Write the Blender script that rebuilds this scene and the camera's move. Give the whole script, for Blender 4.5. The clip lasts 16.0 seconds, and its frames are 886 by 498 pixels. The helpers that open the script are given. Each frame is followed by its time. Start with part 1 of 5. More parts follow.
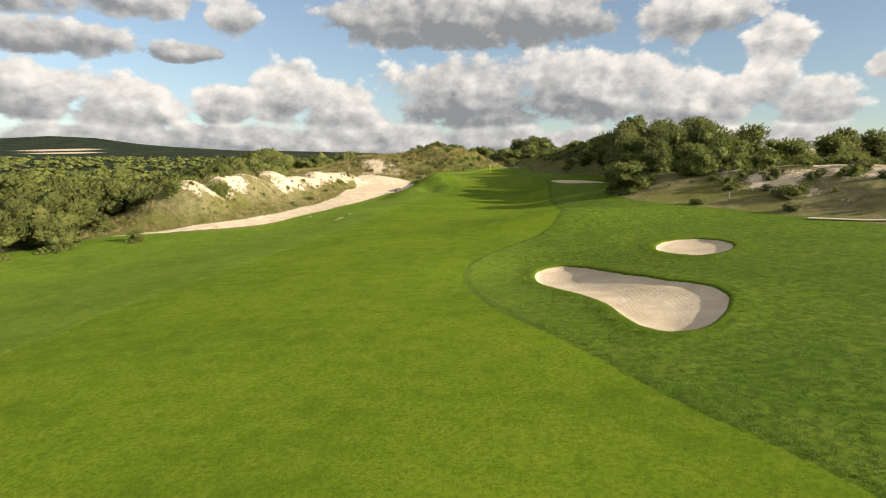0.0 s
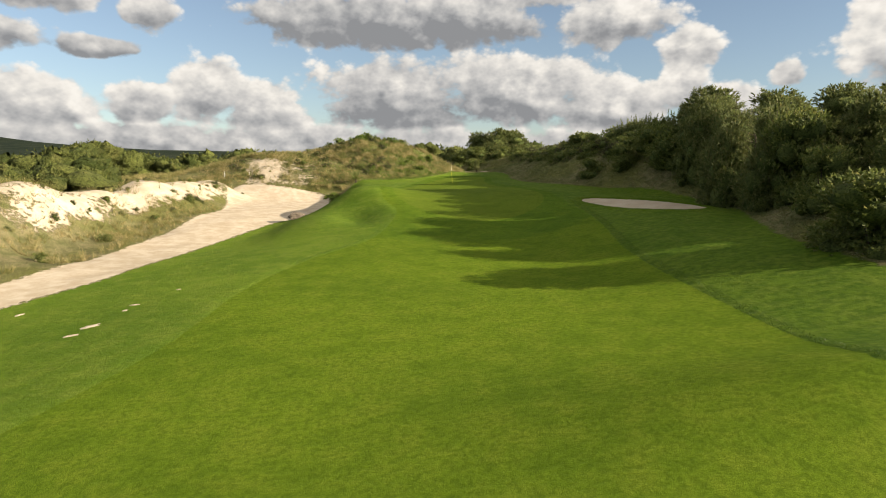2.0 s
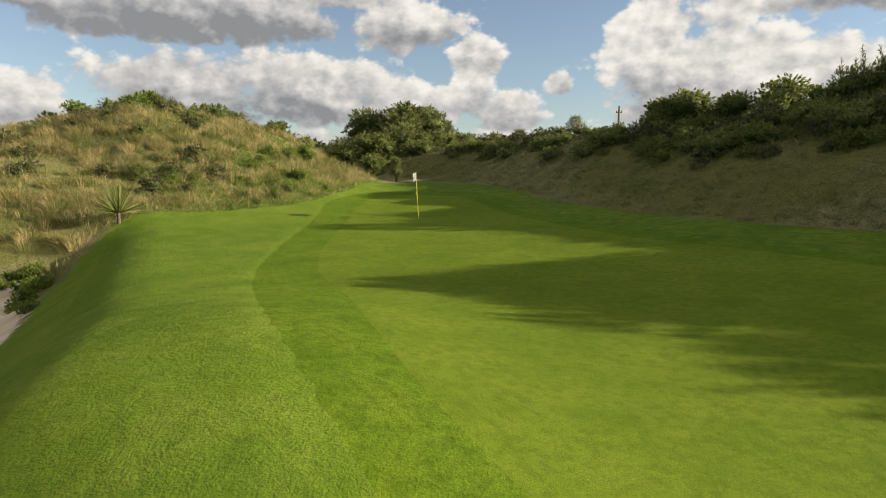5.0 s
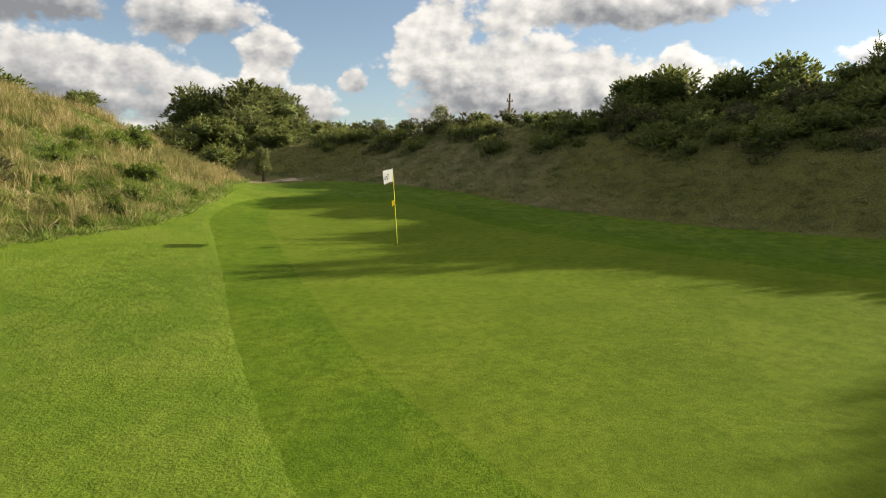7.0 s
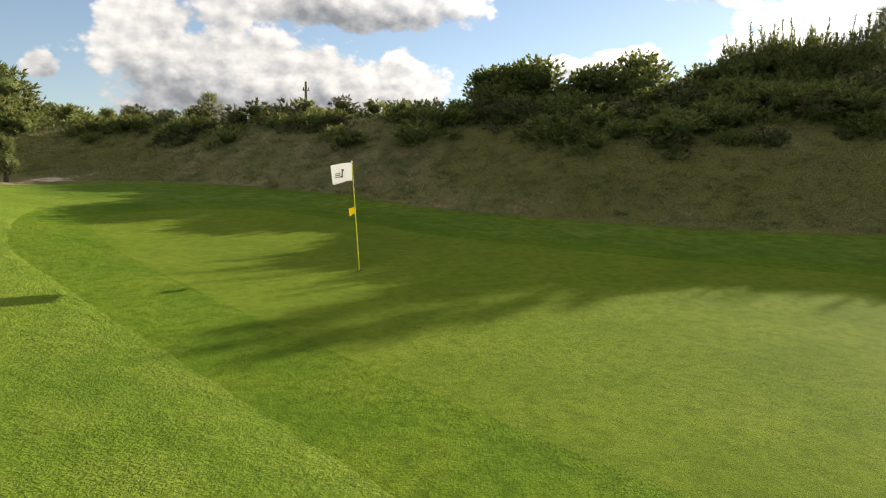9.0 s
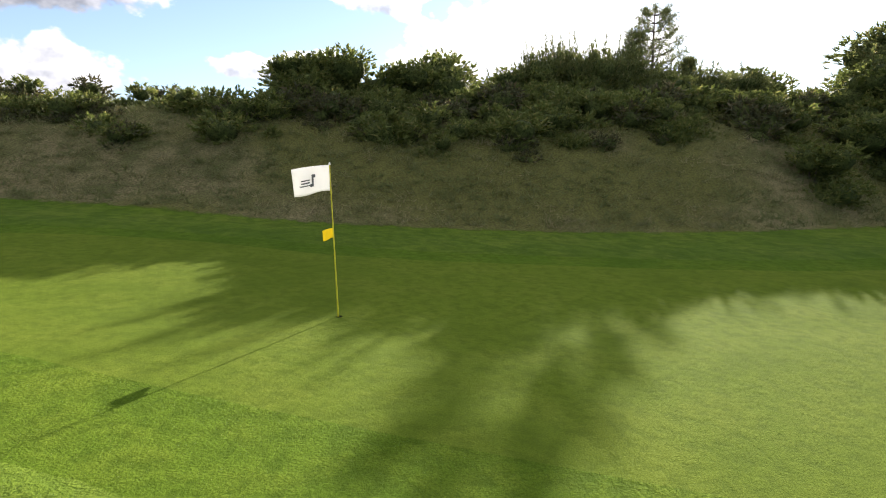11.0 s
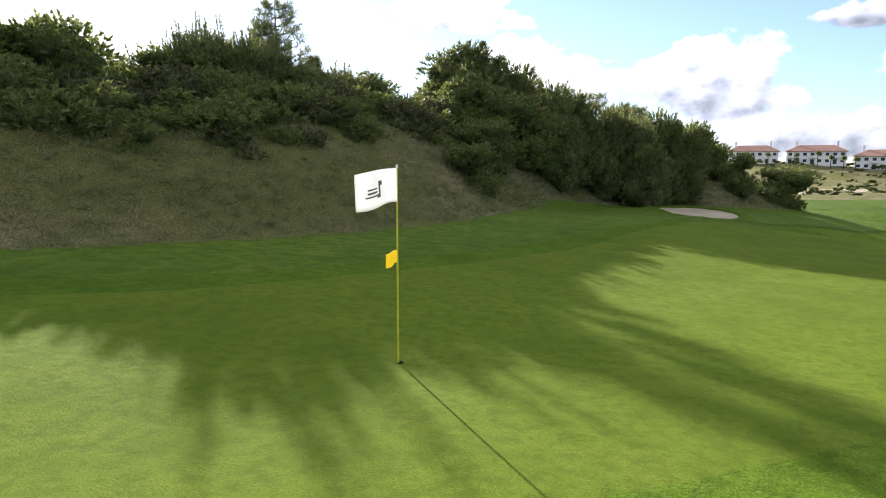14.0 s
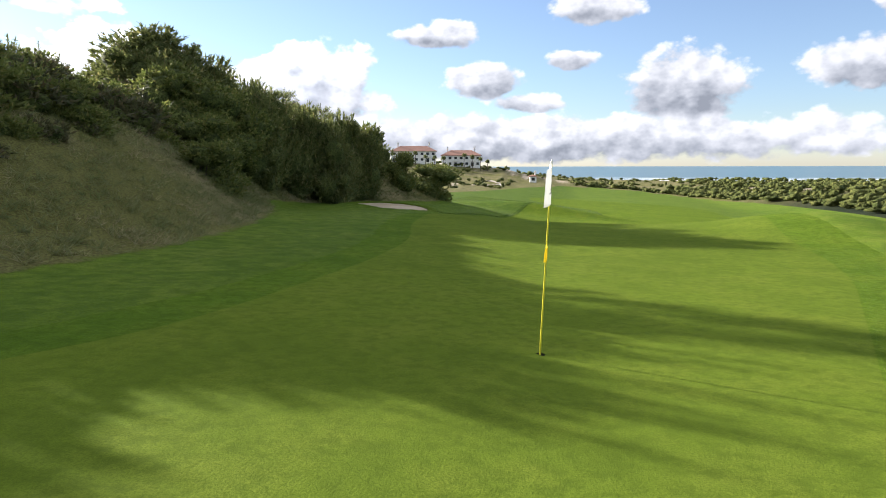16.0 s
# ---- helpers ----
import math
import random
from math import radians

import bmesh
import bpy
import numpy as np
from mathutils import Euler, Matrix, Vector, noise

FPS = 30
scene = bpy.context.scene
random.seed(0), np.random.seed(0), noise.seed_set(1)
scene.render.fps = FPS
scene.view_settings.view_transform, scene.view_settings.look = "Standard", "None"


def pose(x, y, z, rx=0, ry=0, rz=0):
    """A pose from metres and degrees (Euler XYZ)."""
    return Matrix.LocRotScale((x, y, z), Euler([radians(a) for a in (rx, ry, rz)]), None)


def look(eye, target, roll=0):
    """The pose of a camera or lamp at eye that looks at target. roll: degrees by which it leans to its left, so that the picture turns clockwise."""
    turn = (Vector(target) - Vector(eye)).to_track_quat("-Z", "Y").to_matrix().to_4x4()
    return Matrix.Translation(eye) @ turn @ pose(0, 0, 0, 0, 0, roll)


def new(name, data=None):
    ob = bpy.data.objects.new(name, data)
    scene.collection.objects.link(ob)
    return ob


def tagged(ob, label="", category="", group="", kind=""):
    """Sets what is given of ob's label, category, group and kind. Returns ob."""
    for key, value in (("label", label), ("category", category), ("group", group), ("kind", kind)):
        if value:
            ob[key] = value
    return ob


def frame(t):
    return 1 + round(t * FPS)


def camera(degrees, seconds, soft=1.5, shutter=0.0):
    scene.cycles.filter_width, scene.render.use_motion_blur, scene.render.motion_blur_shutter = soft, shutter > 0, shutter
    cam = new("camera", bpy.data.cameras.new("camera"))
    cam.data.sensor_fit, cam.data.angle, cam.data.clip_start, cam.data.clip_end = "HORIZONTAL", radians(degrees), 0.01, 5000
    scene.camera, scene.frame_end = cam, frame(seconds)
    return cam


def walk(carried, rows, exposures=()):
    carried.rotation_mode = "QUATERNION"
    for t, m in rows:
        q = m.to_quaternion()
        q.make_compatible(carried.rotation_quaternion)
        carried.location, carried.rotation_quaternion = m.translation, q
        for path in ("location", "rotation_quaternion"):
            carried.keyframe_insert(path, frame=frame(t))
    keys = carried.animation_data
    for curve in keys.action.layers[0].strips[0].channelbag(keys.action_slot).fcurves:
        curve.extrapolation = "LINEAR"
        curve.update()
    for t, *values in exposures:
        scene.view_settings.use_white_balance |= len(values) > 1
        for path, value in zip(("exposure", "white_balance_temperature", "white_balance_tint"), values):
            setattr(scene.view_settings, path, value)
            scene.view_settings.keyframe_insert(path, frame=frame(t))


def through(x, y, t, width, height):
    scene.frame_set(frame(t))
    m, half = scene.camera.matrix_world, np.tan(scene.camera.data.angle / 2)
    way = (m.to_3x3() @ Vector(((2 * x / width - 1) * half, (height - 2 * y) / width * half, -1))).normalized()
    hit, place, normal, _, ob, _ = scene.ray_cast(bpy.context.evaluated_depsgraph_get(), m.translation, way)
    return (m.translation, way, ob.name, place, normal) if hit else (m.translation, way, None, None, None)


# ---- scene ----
cam = camera(70.50, 16.0, soft=1.0)
EXPOSURES = [(0.0, 1.6, 6500, 10), (4.0, 1.5, 6500, 10), (7.0, 1.6, 6450, 10), (10.0, 1.8, 6250, 13), (12.5, 2.12, 5500, 18), (14.5, 2.05, 5600, 16), (16.0, 1.98, 5700, 14)]
PATH = [
    (0.0, pose(-6.534, -132.433, 1.786, 82.420, 0.042, 1.498)),
    (0.5, pose(-7.310, -119.631, 1.946, 82.485, -0.090, -0.621)),
    (1.0, pose(-7.762, -106.956, 2.036, 82.482, -0.084, -2.453)),
    (1.5, pose(-8.015, -94.726, 2.139, 82.531, -0.106, -3.835)),
    (2.0, pose(-8.406, -83.169, 2.193, 82.521, -0.148, -4.939)),
    (2.5, pose(-9.042, -71.955, 2.241, 82.469, -0.141, -6.407)),
    (3.0, pose(-9.844, -61.369, 2.301, 82.439, -0.056, -8.355)),
    (3.5, pose(-10.591, -51.469, 2.318, 82.521, 0.091, -11.181)),
    (4.0, pose(-10.385, -41.673, 2.415, 82.618, 0.071, -15.462)),
    (6.5, pose(-10.547, -16.803, 2.258, 82.495, -0.050, -35.103)),
    (7.0, pose(-10.705, -14.282, 2.260, 82.426, -0.130, -41.029)),
    (7.5, pose(-10.724, -12.089, 2.244, 82.405, -0.224, -46.961)),
    (8.0, pose(-10.648, -10.078, 2.175, 82.417, -0.201, -52.935)),
    (8.5, pose(-10.704, -8.404, 2.159, 82.387, -0.183, -58.796)),
    (9.0, pose(-10.522, -6.724, 2.118, 82.371, -0.297, -65.084)),
    (9.5, pose(-10.133, -5.123, 2.123, 82.399, -0.285, -71.658)),
    (10.0, pose(-9.687, -3.622, 2.112, 82.502, -0.428, -78.528)),
    (12.5, pose(-7.315, 1.678, 2.174, 82.482, -0.140, -113.540)),
    (13.0, pose(-6.709, 2.464, 2.172, 82.470, -0.145, -120.685)),
    (13.5, pose(-6.002, 3.334, 2.188, 82.457, -0.216, -127.594)),
    (14.0, pose(-5.106, 4.406, 2.192, 82.355, -0.214, -134.949)),
    (14.5, pose(-3.822, 5.444, 2.186, 82.340, -0.141, -143.359)),
    (15.0, pose(-2.478, 6.263, 2.166, 82.345, -0.069, -151.957)),
    (15.5, pose(-1.257, 6.692, 2.148, 82.333, 0.053, -160.550)),
    (16.0, pose(-0.242, 6.935, 2.150, 82.294, 0.146, -168.972)),
]
walk(cam, PATH, EXPOSURES)

# light: a low sun beside the dune, broken cumulus
SUN_AZ, SUN_EL = 112.6, 18.1
sun_way = Vector((math.sin(radians(SUN_AZ)) * math.cos(radians(SUN_EL)), math.cos(radians(SUN_AZ)) * math.cos(radians(SUN_EL)), math.sin(radians(SUN_EL))))
sun = new("sun", bpy.data.lights.new("sun", "SUN"))
sun.data.energy, sun.data.angle, sun.data.color = 4.8, radians(0.53), (1.0, 0.86, 0.66)
sun.matrix_world = look(sun_way * 100, (0, 0, 0))


class Graph:
    """Short hand for shader nodes."""

    def __init__(self, tree):
        self.tree = tree
        tree.nodes.clear()

    def put(self, kind, op=""):
        node = self.tree.nodes.new(kind)
        if op:
            node.operation = op
        return node

    def join(self, value, socket):
        if isinstance(value, bpy.types.NodeSocket):
            self.tree.links.new(value, socket)
        elif isinstance(value, (tuple, list)):
            socket.default_value = tuple(value) + ((1,) if len(value) == 3 and socket.type == "RGBA" else ())
        else:
            socket.default_value = value

    def math(self, op, a, b=0.0, c=0.0):
        node = self.put("ShaderNodeMath", op)
        for value, socket in zip((a, b, c), node.inputs):
            self.join(value, socket)
        return node.outputs[0]

    def noise(self, vector, scale, detail=4.0, rough=0.55, warp=0.0):
        node = self.put("ShaderNodeTexNoise")
        if vector is not None:
            self.join(vector, node.inputs["Vector"])
        for key, value in (("Scale", scale), ("Detail", detail), ("Roughness", rough), ("Distortion", warp)):
            node.inputs[key].default_value = value
        return node.outputs["Fac"]

    def ramp(self, value, lo, hi, a=0.0, b=1.0):
        node = self.put("ShaderNodeMapRange")
        node.interpolation_type = "SMOOTHSTEP"
        for v, socket in zip((value, lo, hi, a, b), node.inputs):
            self.join(v, socket)
        return node.outputs[0]

    def mix(self, fac, a, b, blend="MIX"):
        node = self.put("ShaderNodeMix")
        node.data_type, node.blend_type = "RGBA", blend
        self.join(fac, node.inputs[0])
        self.join(a, node.inputs[6])
        self.join(b, node.inputs[7])
        return node.outputs[2]

    def at(self, scale=(1, 1, 1)):
        """Place in metres."""
        geo = self.put("ShaderNodeNewGeometry")
        node = self.put("ShaderNodeVectorMath", "MULTIPLY")
        self.join(geo.outputs["Position"], node.inputs[0])
        self.join(scale, node.inputs[1])
        return node.outputs[0]

    def local(self):
        return self.put("ShaderNodeTexCoord").outputs["Object"]

    def island(self):
        return self.put("ShaderNodeNewGeometry").outputs["Random Per Island"]

    def either(self):
        return self.put("ShaderNodeObjectInfo").outputs["Random"]

    def relief(self, height, strength, distance):
        node = self.put("ShaderNodeBump")
        self.join(height, node.inputs["Height"])
        node.inputs["Strength"].default_value, node.inputs["Distance"].default_value = strength, distance
        return node.outputs[0]

    def surface(self, colour, rough=0.8, metal=0.0, normal=None, gloss=0.3, through=0.0):
        node = self.put("ShaderNodeBsdfPrincipled")
        for key, value in (("Base Color", colour), ("Roughness", rough), ("Metallic", metal), ("Specular IOR Level", gloss)):
            self.join(value, node.inputs[key])
        if normal is not None:
            self.join(normal, node.inputs["Normal"])
        out = node.outputs[0]
        if through:
            leaf, both = self.put("ShaderNodeBsdfTranslucent"), self.put("ShaderNodeMixShader")
            self.join(colour, leaf.inputs[0])
            both.inputs[0].default_value = through
            self.join(out, both.inputs[1])
            self.join(leaf.outputs[0], both.inputs[2])
            out = both.outputs[0]
        self.join(out, self.put("ShaderNodeOutputMaterial").inputs[0])


def material(name):
    m = bpy.data.materials.new(name)
    m.use_nodes = True
    return m, Graph(m.node_tree)


# sky: clear air with banks of cumulus: bearing, height, half width, half height in degrees, greyness
CLOUDS = [(-37, 13.2, 7.5, 2.4, 0.2), (-27.5, 13.4, 5.5, 1.8, 0.1), (-19.4, 12.4, 2.2, 1.7, 0.15), (-33, 9.6, 7, 1.3, 0.5), (-23.5, 9.2, 3.4, 0.8, 0.7), (-35, 5.6, 6, 2.2, 0.1), (-27.6, 4.8, 4.6, 2.2, 0.05),
          (-20.6, 5.1, 2.7, 1.7, 0.1), (-15.2, 6.2, 2.9, 2.7, 0.15), (-10.6, 4.8, 3.8, 2.4, 0.15), (1.5, 12.4, 13.5, 2.2, 0.95), (11, 14.6, 13, 1.5, 0.0), (19.5, 12.4, 5, 2.4, 0.15), (1, 6.2, 8, 3.2, 0.6), (11.5, 6.9, 8, 3.2, 0.35),
          (19.6, 5.2, 5.5, 2.4, 0.15), (25.6, 9.6, 2.5, 1.7, 0.0), (25.4, 6.8, 2.0, 2.6, 0.0), (28.6, 5.0, 3.0, 1.7, 0.1), (33.2, 7.2, 1.3, 0.9, 0.1), (41, 11.6, 3.6, 4.0, 0.05), (44, 7.6, 7, 4.6, 0.1), (52, 7.0, 6, 4.2, 0.15),
          # the bank at bearing 100 stands in for the white glow near the sun
          (57, 13.4, 11, 2.0, 0.2), (61, 6.2, 4.4, 3.4, 0.1), (61.2, 8.8, 1.7, 1.7, 0.0), (75.5, 8.4, 3, 1.0, 0.05), (81, 8.4, 3, 1.2, 0.05), (87, 14.4, 4, 1.4, 0.1), (100, 10, 12, 5.0, 0.0), (136, 12.8, 5, 1.5, 0.05),
          (143, 7.0, 7, 3.2, 0.15), (157, 6.8, 6, 3.4, 0.15), (168.4, 11.0, 3.6, 1.1, 0.05), (182.4, 13.0, 3.4, 1.3, 0.05), (173, 7.3, 3.3, 1.4, 0.1), (180.4, 9.0, 2.4, 0.9, 0.05), (176.6, 5.4, 2.8, 0.9, 0.1),
          (189.8, 6.5, 4.6, 3.3, 0.3), (203.5, 7.6, 4.4, 2.0, 0.15), (206, 11.8, 3.2, 2.2, 0.1), (-10, 1.4, 55, 2.0, 0.7), (178, 2.2, 26, 1.9, 0.1)]
CLOUD_LIGHT = 0.30
world = bpy.data.worlds.new("sky")
scene.world = world
world.use_nodes = True
g = Graph(world.node_tree)
way = g.put("ShaderNodeTexCoord").outputs["Generated"]
axis = g.put("ShaderNodeSeparateXYZ")
g.join(way, axis.inputs[0])
bearing = g.math("WRAP", g.math("MULTIPLY", g.math("ARCTAN2", axis.outputs[0], axis.outputs[1]), 57.2958), 265.0, -95.0)
height = g.math("MULTIPLY", g.math("ARCSINE", axis.outputs[2]), 57.2958)
bank, total, rise, grey = -1.0, 0.02, 0.0, 0.0
for a, e, ra, re, dark in CLOUDS:
    turn = g.math("WRAP", g.math("SUBTRACT", bearing, a), 180.0, -180.0)
    u, v = g.math("DIVIDE", turn, ra), g.math("DIVIDE", g.math("SUBTRACT", height, e), re)
    near = g.math("SUBTRACT", 1.0, g.math("SQRT", g.math("ADD", g.math("MULTIPLY", u, u), g.math("MULTIPLY", v, v))))
    share = g.math("POWER", g.math("MAXIMUM", g.math("ADD", near, 0.35), 0.0), 2.0)
    total = g.math("ADD", total, share)
    rise = g.math("MULTIPLY_ADD", share, v, rise)
    grey = g.math("MULTIPLY_ADD", share, dark, grey)
    bank = g.math("SMOOTH_MAX", bank, near, 0.25)
rise, grey = g.math("DIVIDE", rise, total), g.math("DIVIDE", grey, total)
# unseen broken cloud overhead, added as fill light for the shadows
bank = g.math("MAXIMUM", bank, g.ramp(height, 14.5, 26.0, -1.0, 0.45))


def billow(up, side, fineness):
    spot = g.put("ShaderNodeCombineXYZ")
    g.join(g.math("MULTIPLY", g.math("ADD", bearing, side), 0.115), spot.inputs[0])
    g.join(g.math("MULTIPLY", g.math("ADD", height, up), 0.16), spot.inputs[1])
    heap = g.put("ShaderNodeTexVoronoi")
    heap.feature = "SMOOTH_F1"
    g.join(spot.outputs[0], heap.inputs["Vector"])
    for key, value in (("Scale", 3.8), ("Detail", 2.5), ("Roughness", 0.5), ("Lacunarity", 2.4), ("Smoothness", 0.35)):
        heap.inputs[key].default_value = value
    return g.noise(spot.outputs[0], 1.55, fineness, 0.52, 0.1), heap.outputs["Distance"]


# the lit side of every heap faces the sun
(here, knob), (soft, spare), (above, crown) = billow(0.0, 0.0, 7.0), billow(0.0, 0.0, 2.0), billow(0.55, g.ramp(bearing, 85.0, 140.0, 0.9, -0.9), 3.0)
body = g.math("ADD", g.math("MULTIPLY_ADD", bank, 0.62, 0.10), g.math("MULTIPLY", g.math("SUBTRACT", here, 0.485), 1.05))
body = g.math("SUBTRACT", body, g.math("MULTIPLY", g.math("SUBTRACT", knob, 0.76), 0.30))
cover = g.ramp(body, -0.05, 0.15)
# tops catch the sun, bases stay grey
side = g.math("ADD", rise, g.math("MULTIPLY", g.math("SUBTRACT", soft, 0.5), 1.4))
lit = g.math("ADD", g.ramp(side, -0.8, 0.3, 0.60, 1.02), g.math("MULTIPLY", g.math("SUBTRACT", here, above), 0.75))
lit = g.math("ADD", lit, g.math("MULTIPLY", g.math("SUBTRACT", crown, knob), 0.32))
lit = g.math("ADD", lit, g.math("MULTIPLY", g.ramp(body, 0.02, 0.5), -0.10))
lit = g.math("SUBTRACT", lit, g.math("MULTIPLY", grey, 0.34))
lit = g.math("MINIMUM", g.math("MAXIMUM", lit, 0.42), 1.10)
sky = g.put("ShaderNodeTexSky")
sky.sky_type, sky.sun_disc, sky.sun_elevation, sky.sun_rotation = "NISHITA", False, radians(SUN_EL), radians(SUN_AZ)
sky.air_density, sky.dust_density, sky.ozone_density = 1.0, 0.2, 2.5
dim = g.put("ShaderNodeBackground")
pale = g.put("ShaderNodeHueSaturation")
pale.inputs["Saturation"].default_value = 0.80
g.join(sky.outputs[0], pale.inputs["Color"])
g.join(pale.outputs[0], dim.inputs[0])
dim.inputs[1].default_value = 0.0445
# cloud light follows the sky: brighter toward the sun
toward = g.put("ShaderNodeVectorMath", "DOT_PRODUCT")
g.join(way, toward.inputs[0])
toward.inputs[1].default_value = tuple(sun_way)
glow = g.ramp(toward.outputs["Value"], 0.55, 1.0, 1.0, 2.2)
puff = g.put("ShaderNodeBackground")
g.join(g.mix(lit, (0.60, 0.66, 0.76), (1.0, 0.95, 0.87)), puff.inputs[0])
g.join(g.math("MULTIPLY", g.math("MULTIPLY", lit, CLOUD_LIGHT), glow), puff.inputs[1])
blend = g.put("ShaderNodeMixShader")
g.join(cover, blend.inputs[0])
g.join(dim.outputs[0], blend.inputs[1])
g.join(puff.outputs[0], blend.inputs[2])
g.join(blend.outputs[0], g.put("ShaderNodeOutputWorld").inputs[0])


# ---- the lie of the land ----
def smooth(a, b, v):
    k = np.clip((v - a) / (b - a), 0.0, 1.0)
    return k * k * (3 - 2 * k)


def spline(knots, v):
    """Smooth curve through (place, value) knots, flat outside."""
    p = np.array([k[0] for k in knots], float)
    q = np.array([k[1] for k in knots], float)
    m = np.gradient(q, p)
    v = np.clip(v, p[0], p[-1])
    i = np.clip(np.searchsorted(p, v) - 1, 0, len(p) - 2)
    h = p[i + 1] - p[i]
    t = (v - p[i]) / h
    return ((1 + 2 * t) * (1 - t) ** 2 * q[i] + t * (1 - t) ** 2 * h * m[i]
            + t * t * (3 - 2 * t) * q[i + 1] + t * t * (t - 1) * h * m[i + 1])


def mound(x, y, cx, cy, rx, ry, turn, high, sharp=2.0):
    """A rounded hill with an oval foot."""
    c, s = math.cos(radians(turn)), math.sin(radians(turn))
    u, v = (x - cx) * c + (y - cy) * s, (y - cy) * c - (x - cx) * s
    return high * np.exp(-(((u / rx) ** 2 + (v / ry) ** 2) ** (sharp / 2)))


def closed(points, n=160):
    """A smooth closed outline (Catmull-Rom) through a few corners."""
    p = np.array(points, float)
    out = []
    for i in range(len(p)):
        a, b, c, d = p[i - 1], p[i], p[(i + 1) % len(p)], p[(i + 2) % len(p)]
        for t in np.linspace(0, 1, max(3, n // len(p)), endpoint=False):
            out.append(0.5 * (2 * b + (c - a) * t + (2 * a - 5 * b + 4 * c - d) * t * t + (3 * b - a - 3 * c + d) * t ** 3))
    return np.array(out)


def signed(outline, x, y):
    """Distance to an outline, positive inside."""
    shape, x, y = np.shape(x), np.ravel(x), np.ravel(y)
    best, inside = np.full(x.shape, 1e9), np.zeros(x.shape, bool)
    for a, b in zip(outline, np.roll(outline, -1, 0)):
        e = b - a
        k = np.clip(((x - a[0]) * e[0] + (y - a[1]) * e[1]) / (e @ e), 0, 1)
        best = np.minimum(best, (x - a[0] - k * e[0]) ** 2 + (y - a[1] - k * e[1]) ** 2)
        if a[1] != b[1]:
            inside ^= ((a[1] > y) != (b[1] > y)) & (x < e[0] * (y - a[1]) / e[1] + a[0])
    return (np.sqrt(best) * np.where(inside, 1, -1)).reshape(shape)


# the lie of the land along the hole, and the foot of the dune on its sun side
FALL = [(-4600, -40), (-900, -24), (-735, -17.5), (-700, -15.2), (-640, -12), (-500, -10), (-300, -8.8), (-200, -8.2), (-140, -7.0), (-97, -5.6), (-76, -4.9), (-57, -3.9), (-44, -3.2), (-36, -2.5), (-31, -1.75), (-27, -1.1), (-22.5, -0.5), (-18, -0.35), (-9, -0.2), (0, 0.05), (10, 0.6), (22, 1.0), (60, 1.5), (130, 1.0), (400, 4), (1200, 20), (2600, 44), (4600, 60)]
FOOT = [(-400, 75), (-130, 45), (-95, 30), (-80, 24), (-66, 16), (-57, 11), (-50, 12), (-42, 15.5), (-30, 16), (-22, 13.5), (-15, 10.8), (-8, 8.9), (2, 8.3), (12, 8.8), (20, 9.5), (27, 8), (34, 0), (60, -10), (200, -30)]
CREST = [(-140, 1.5), (-110, 3.0), (-80, 4.5), (-62, 3.0), (-55, 2.4), (-45, 3.4), (-30, 4.4), (-15, 4.1), (-3, 3.3), (4, 3.1), (12, 2.9), (25, 2.3), (40, 1.4), (100, 2.0)]
RIDGE = [(-70, -46), (-60, -43), (-45, -40.5), (-30, -37), (-20, -33.8), (-8, -31.5), (4, -30)]
BANK = [(-400, -60), (-130, -34), (-100, -31), (-75, -26), (-55, -20.5), (-40, -16.3), (-30, -13.2), (-25, -11.8), (-20, -12.4), (-14, -12.0), (-8, -12.0), (0, -12), (200, -12)]


def ridge(x, y, lo=4.4, hi=4.2, sharp=2.4):
    """The sandy ridge behind the waste sand, one at its crest."""
    s = x - spline(RIDGE, y)
    return np.exp(-np.abs(s / np.where(s > 0, hi, lo)) ** sharp) * smooth(-60, -51, y) * (1 - smooth(-6, 4, y))


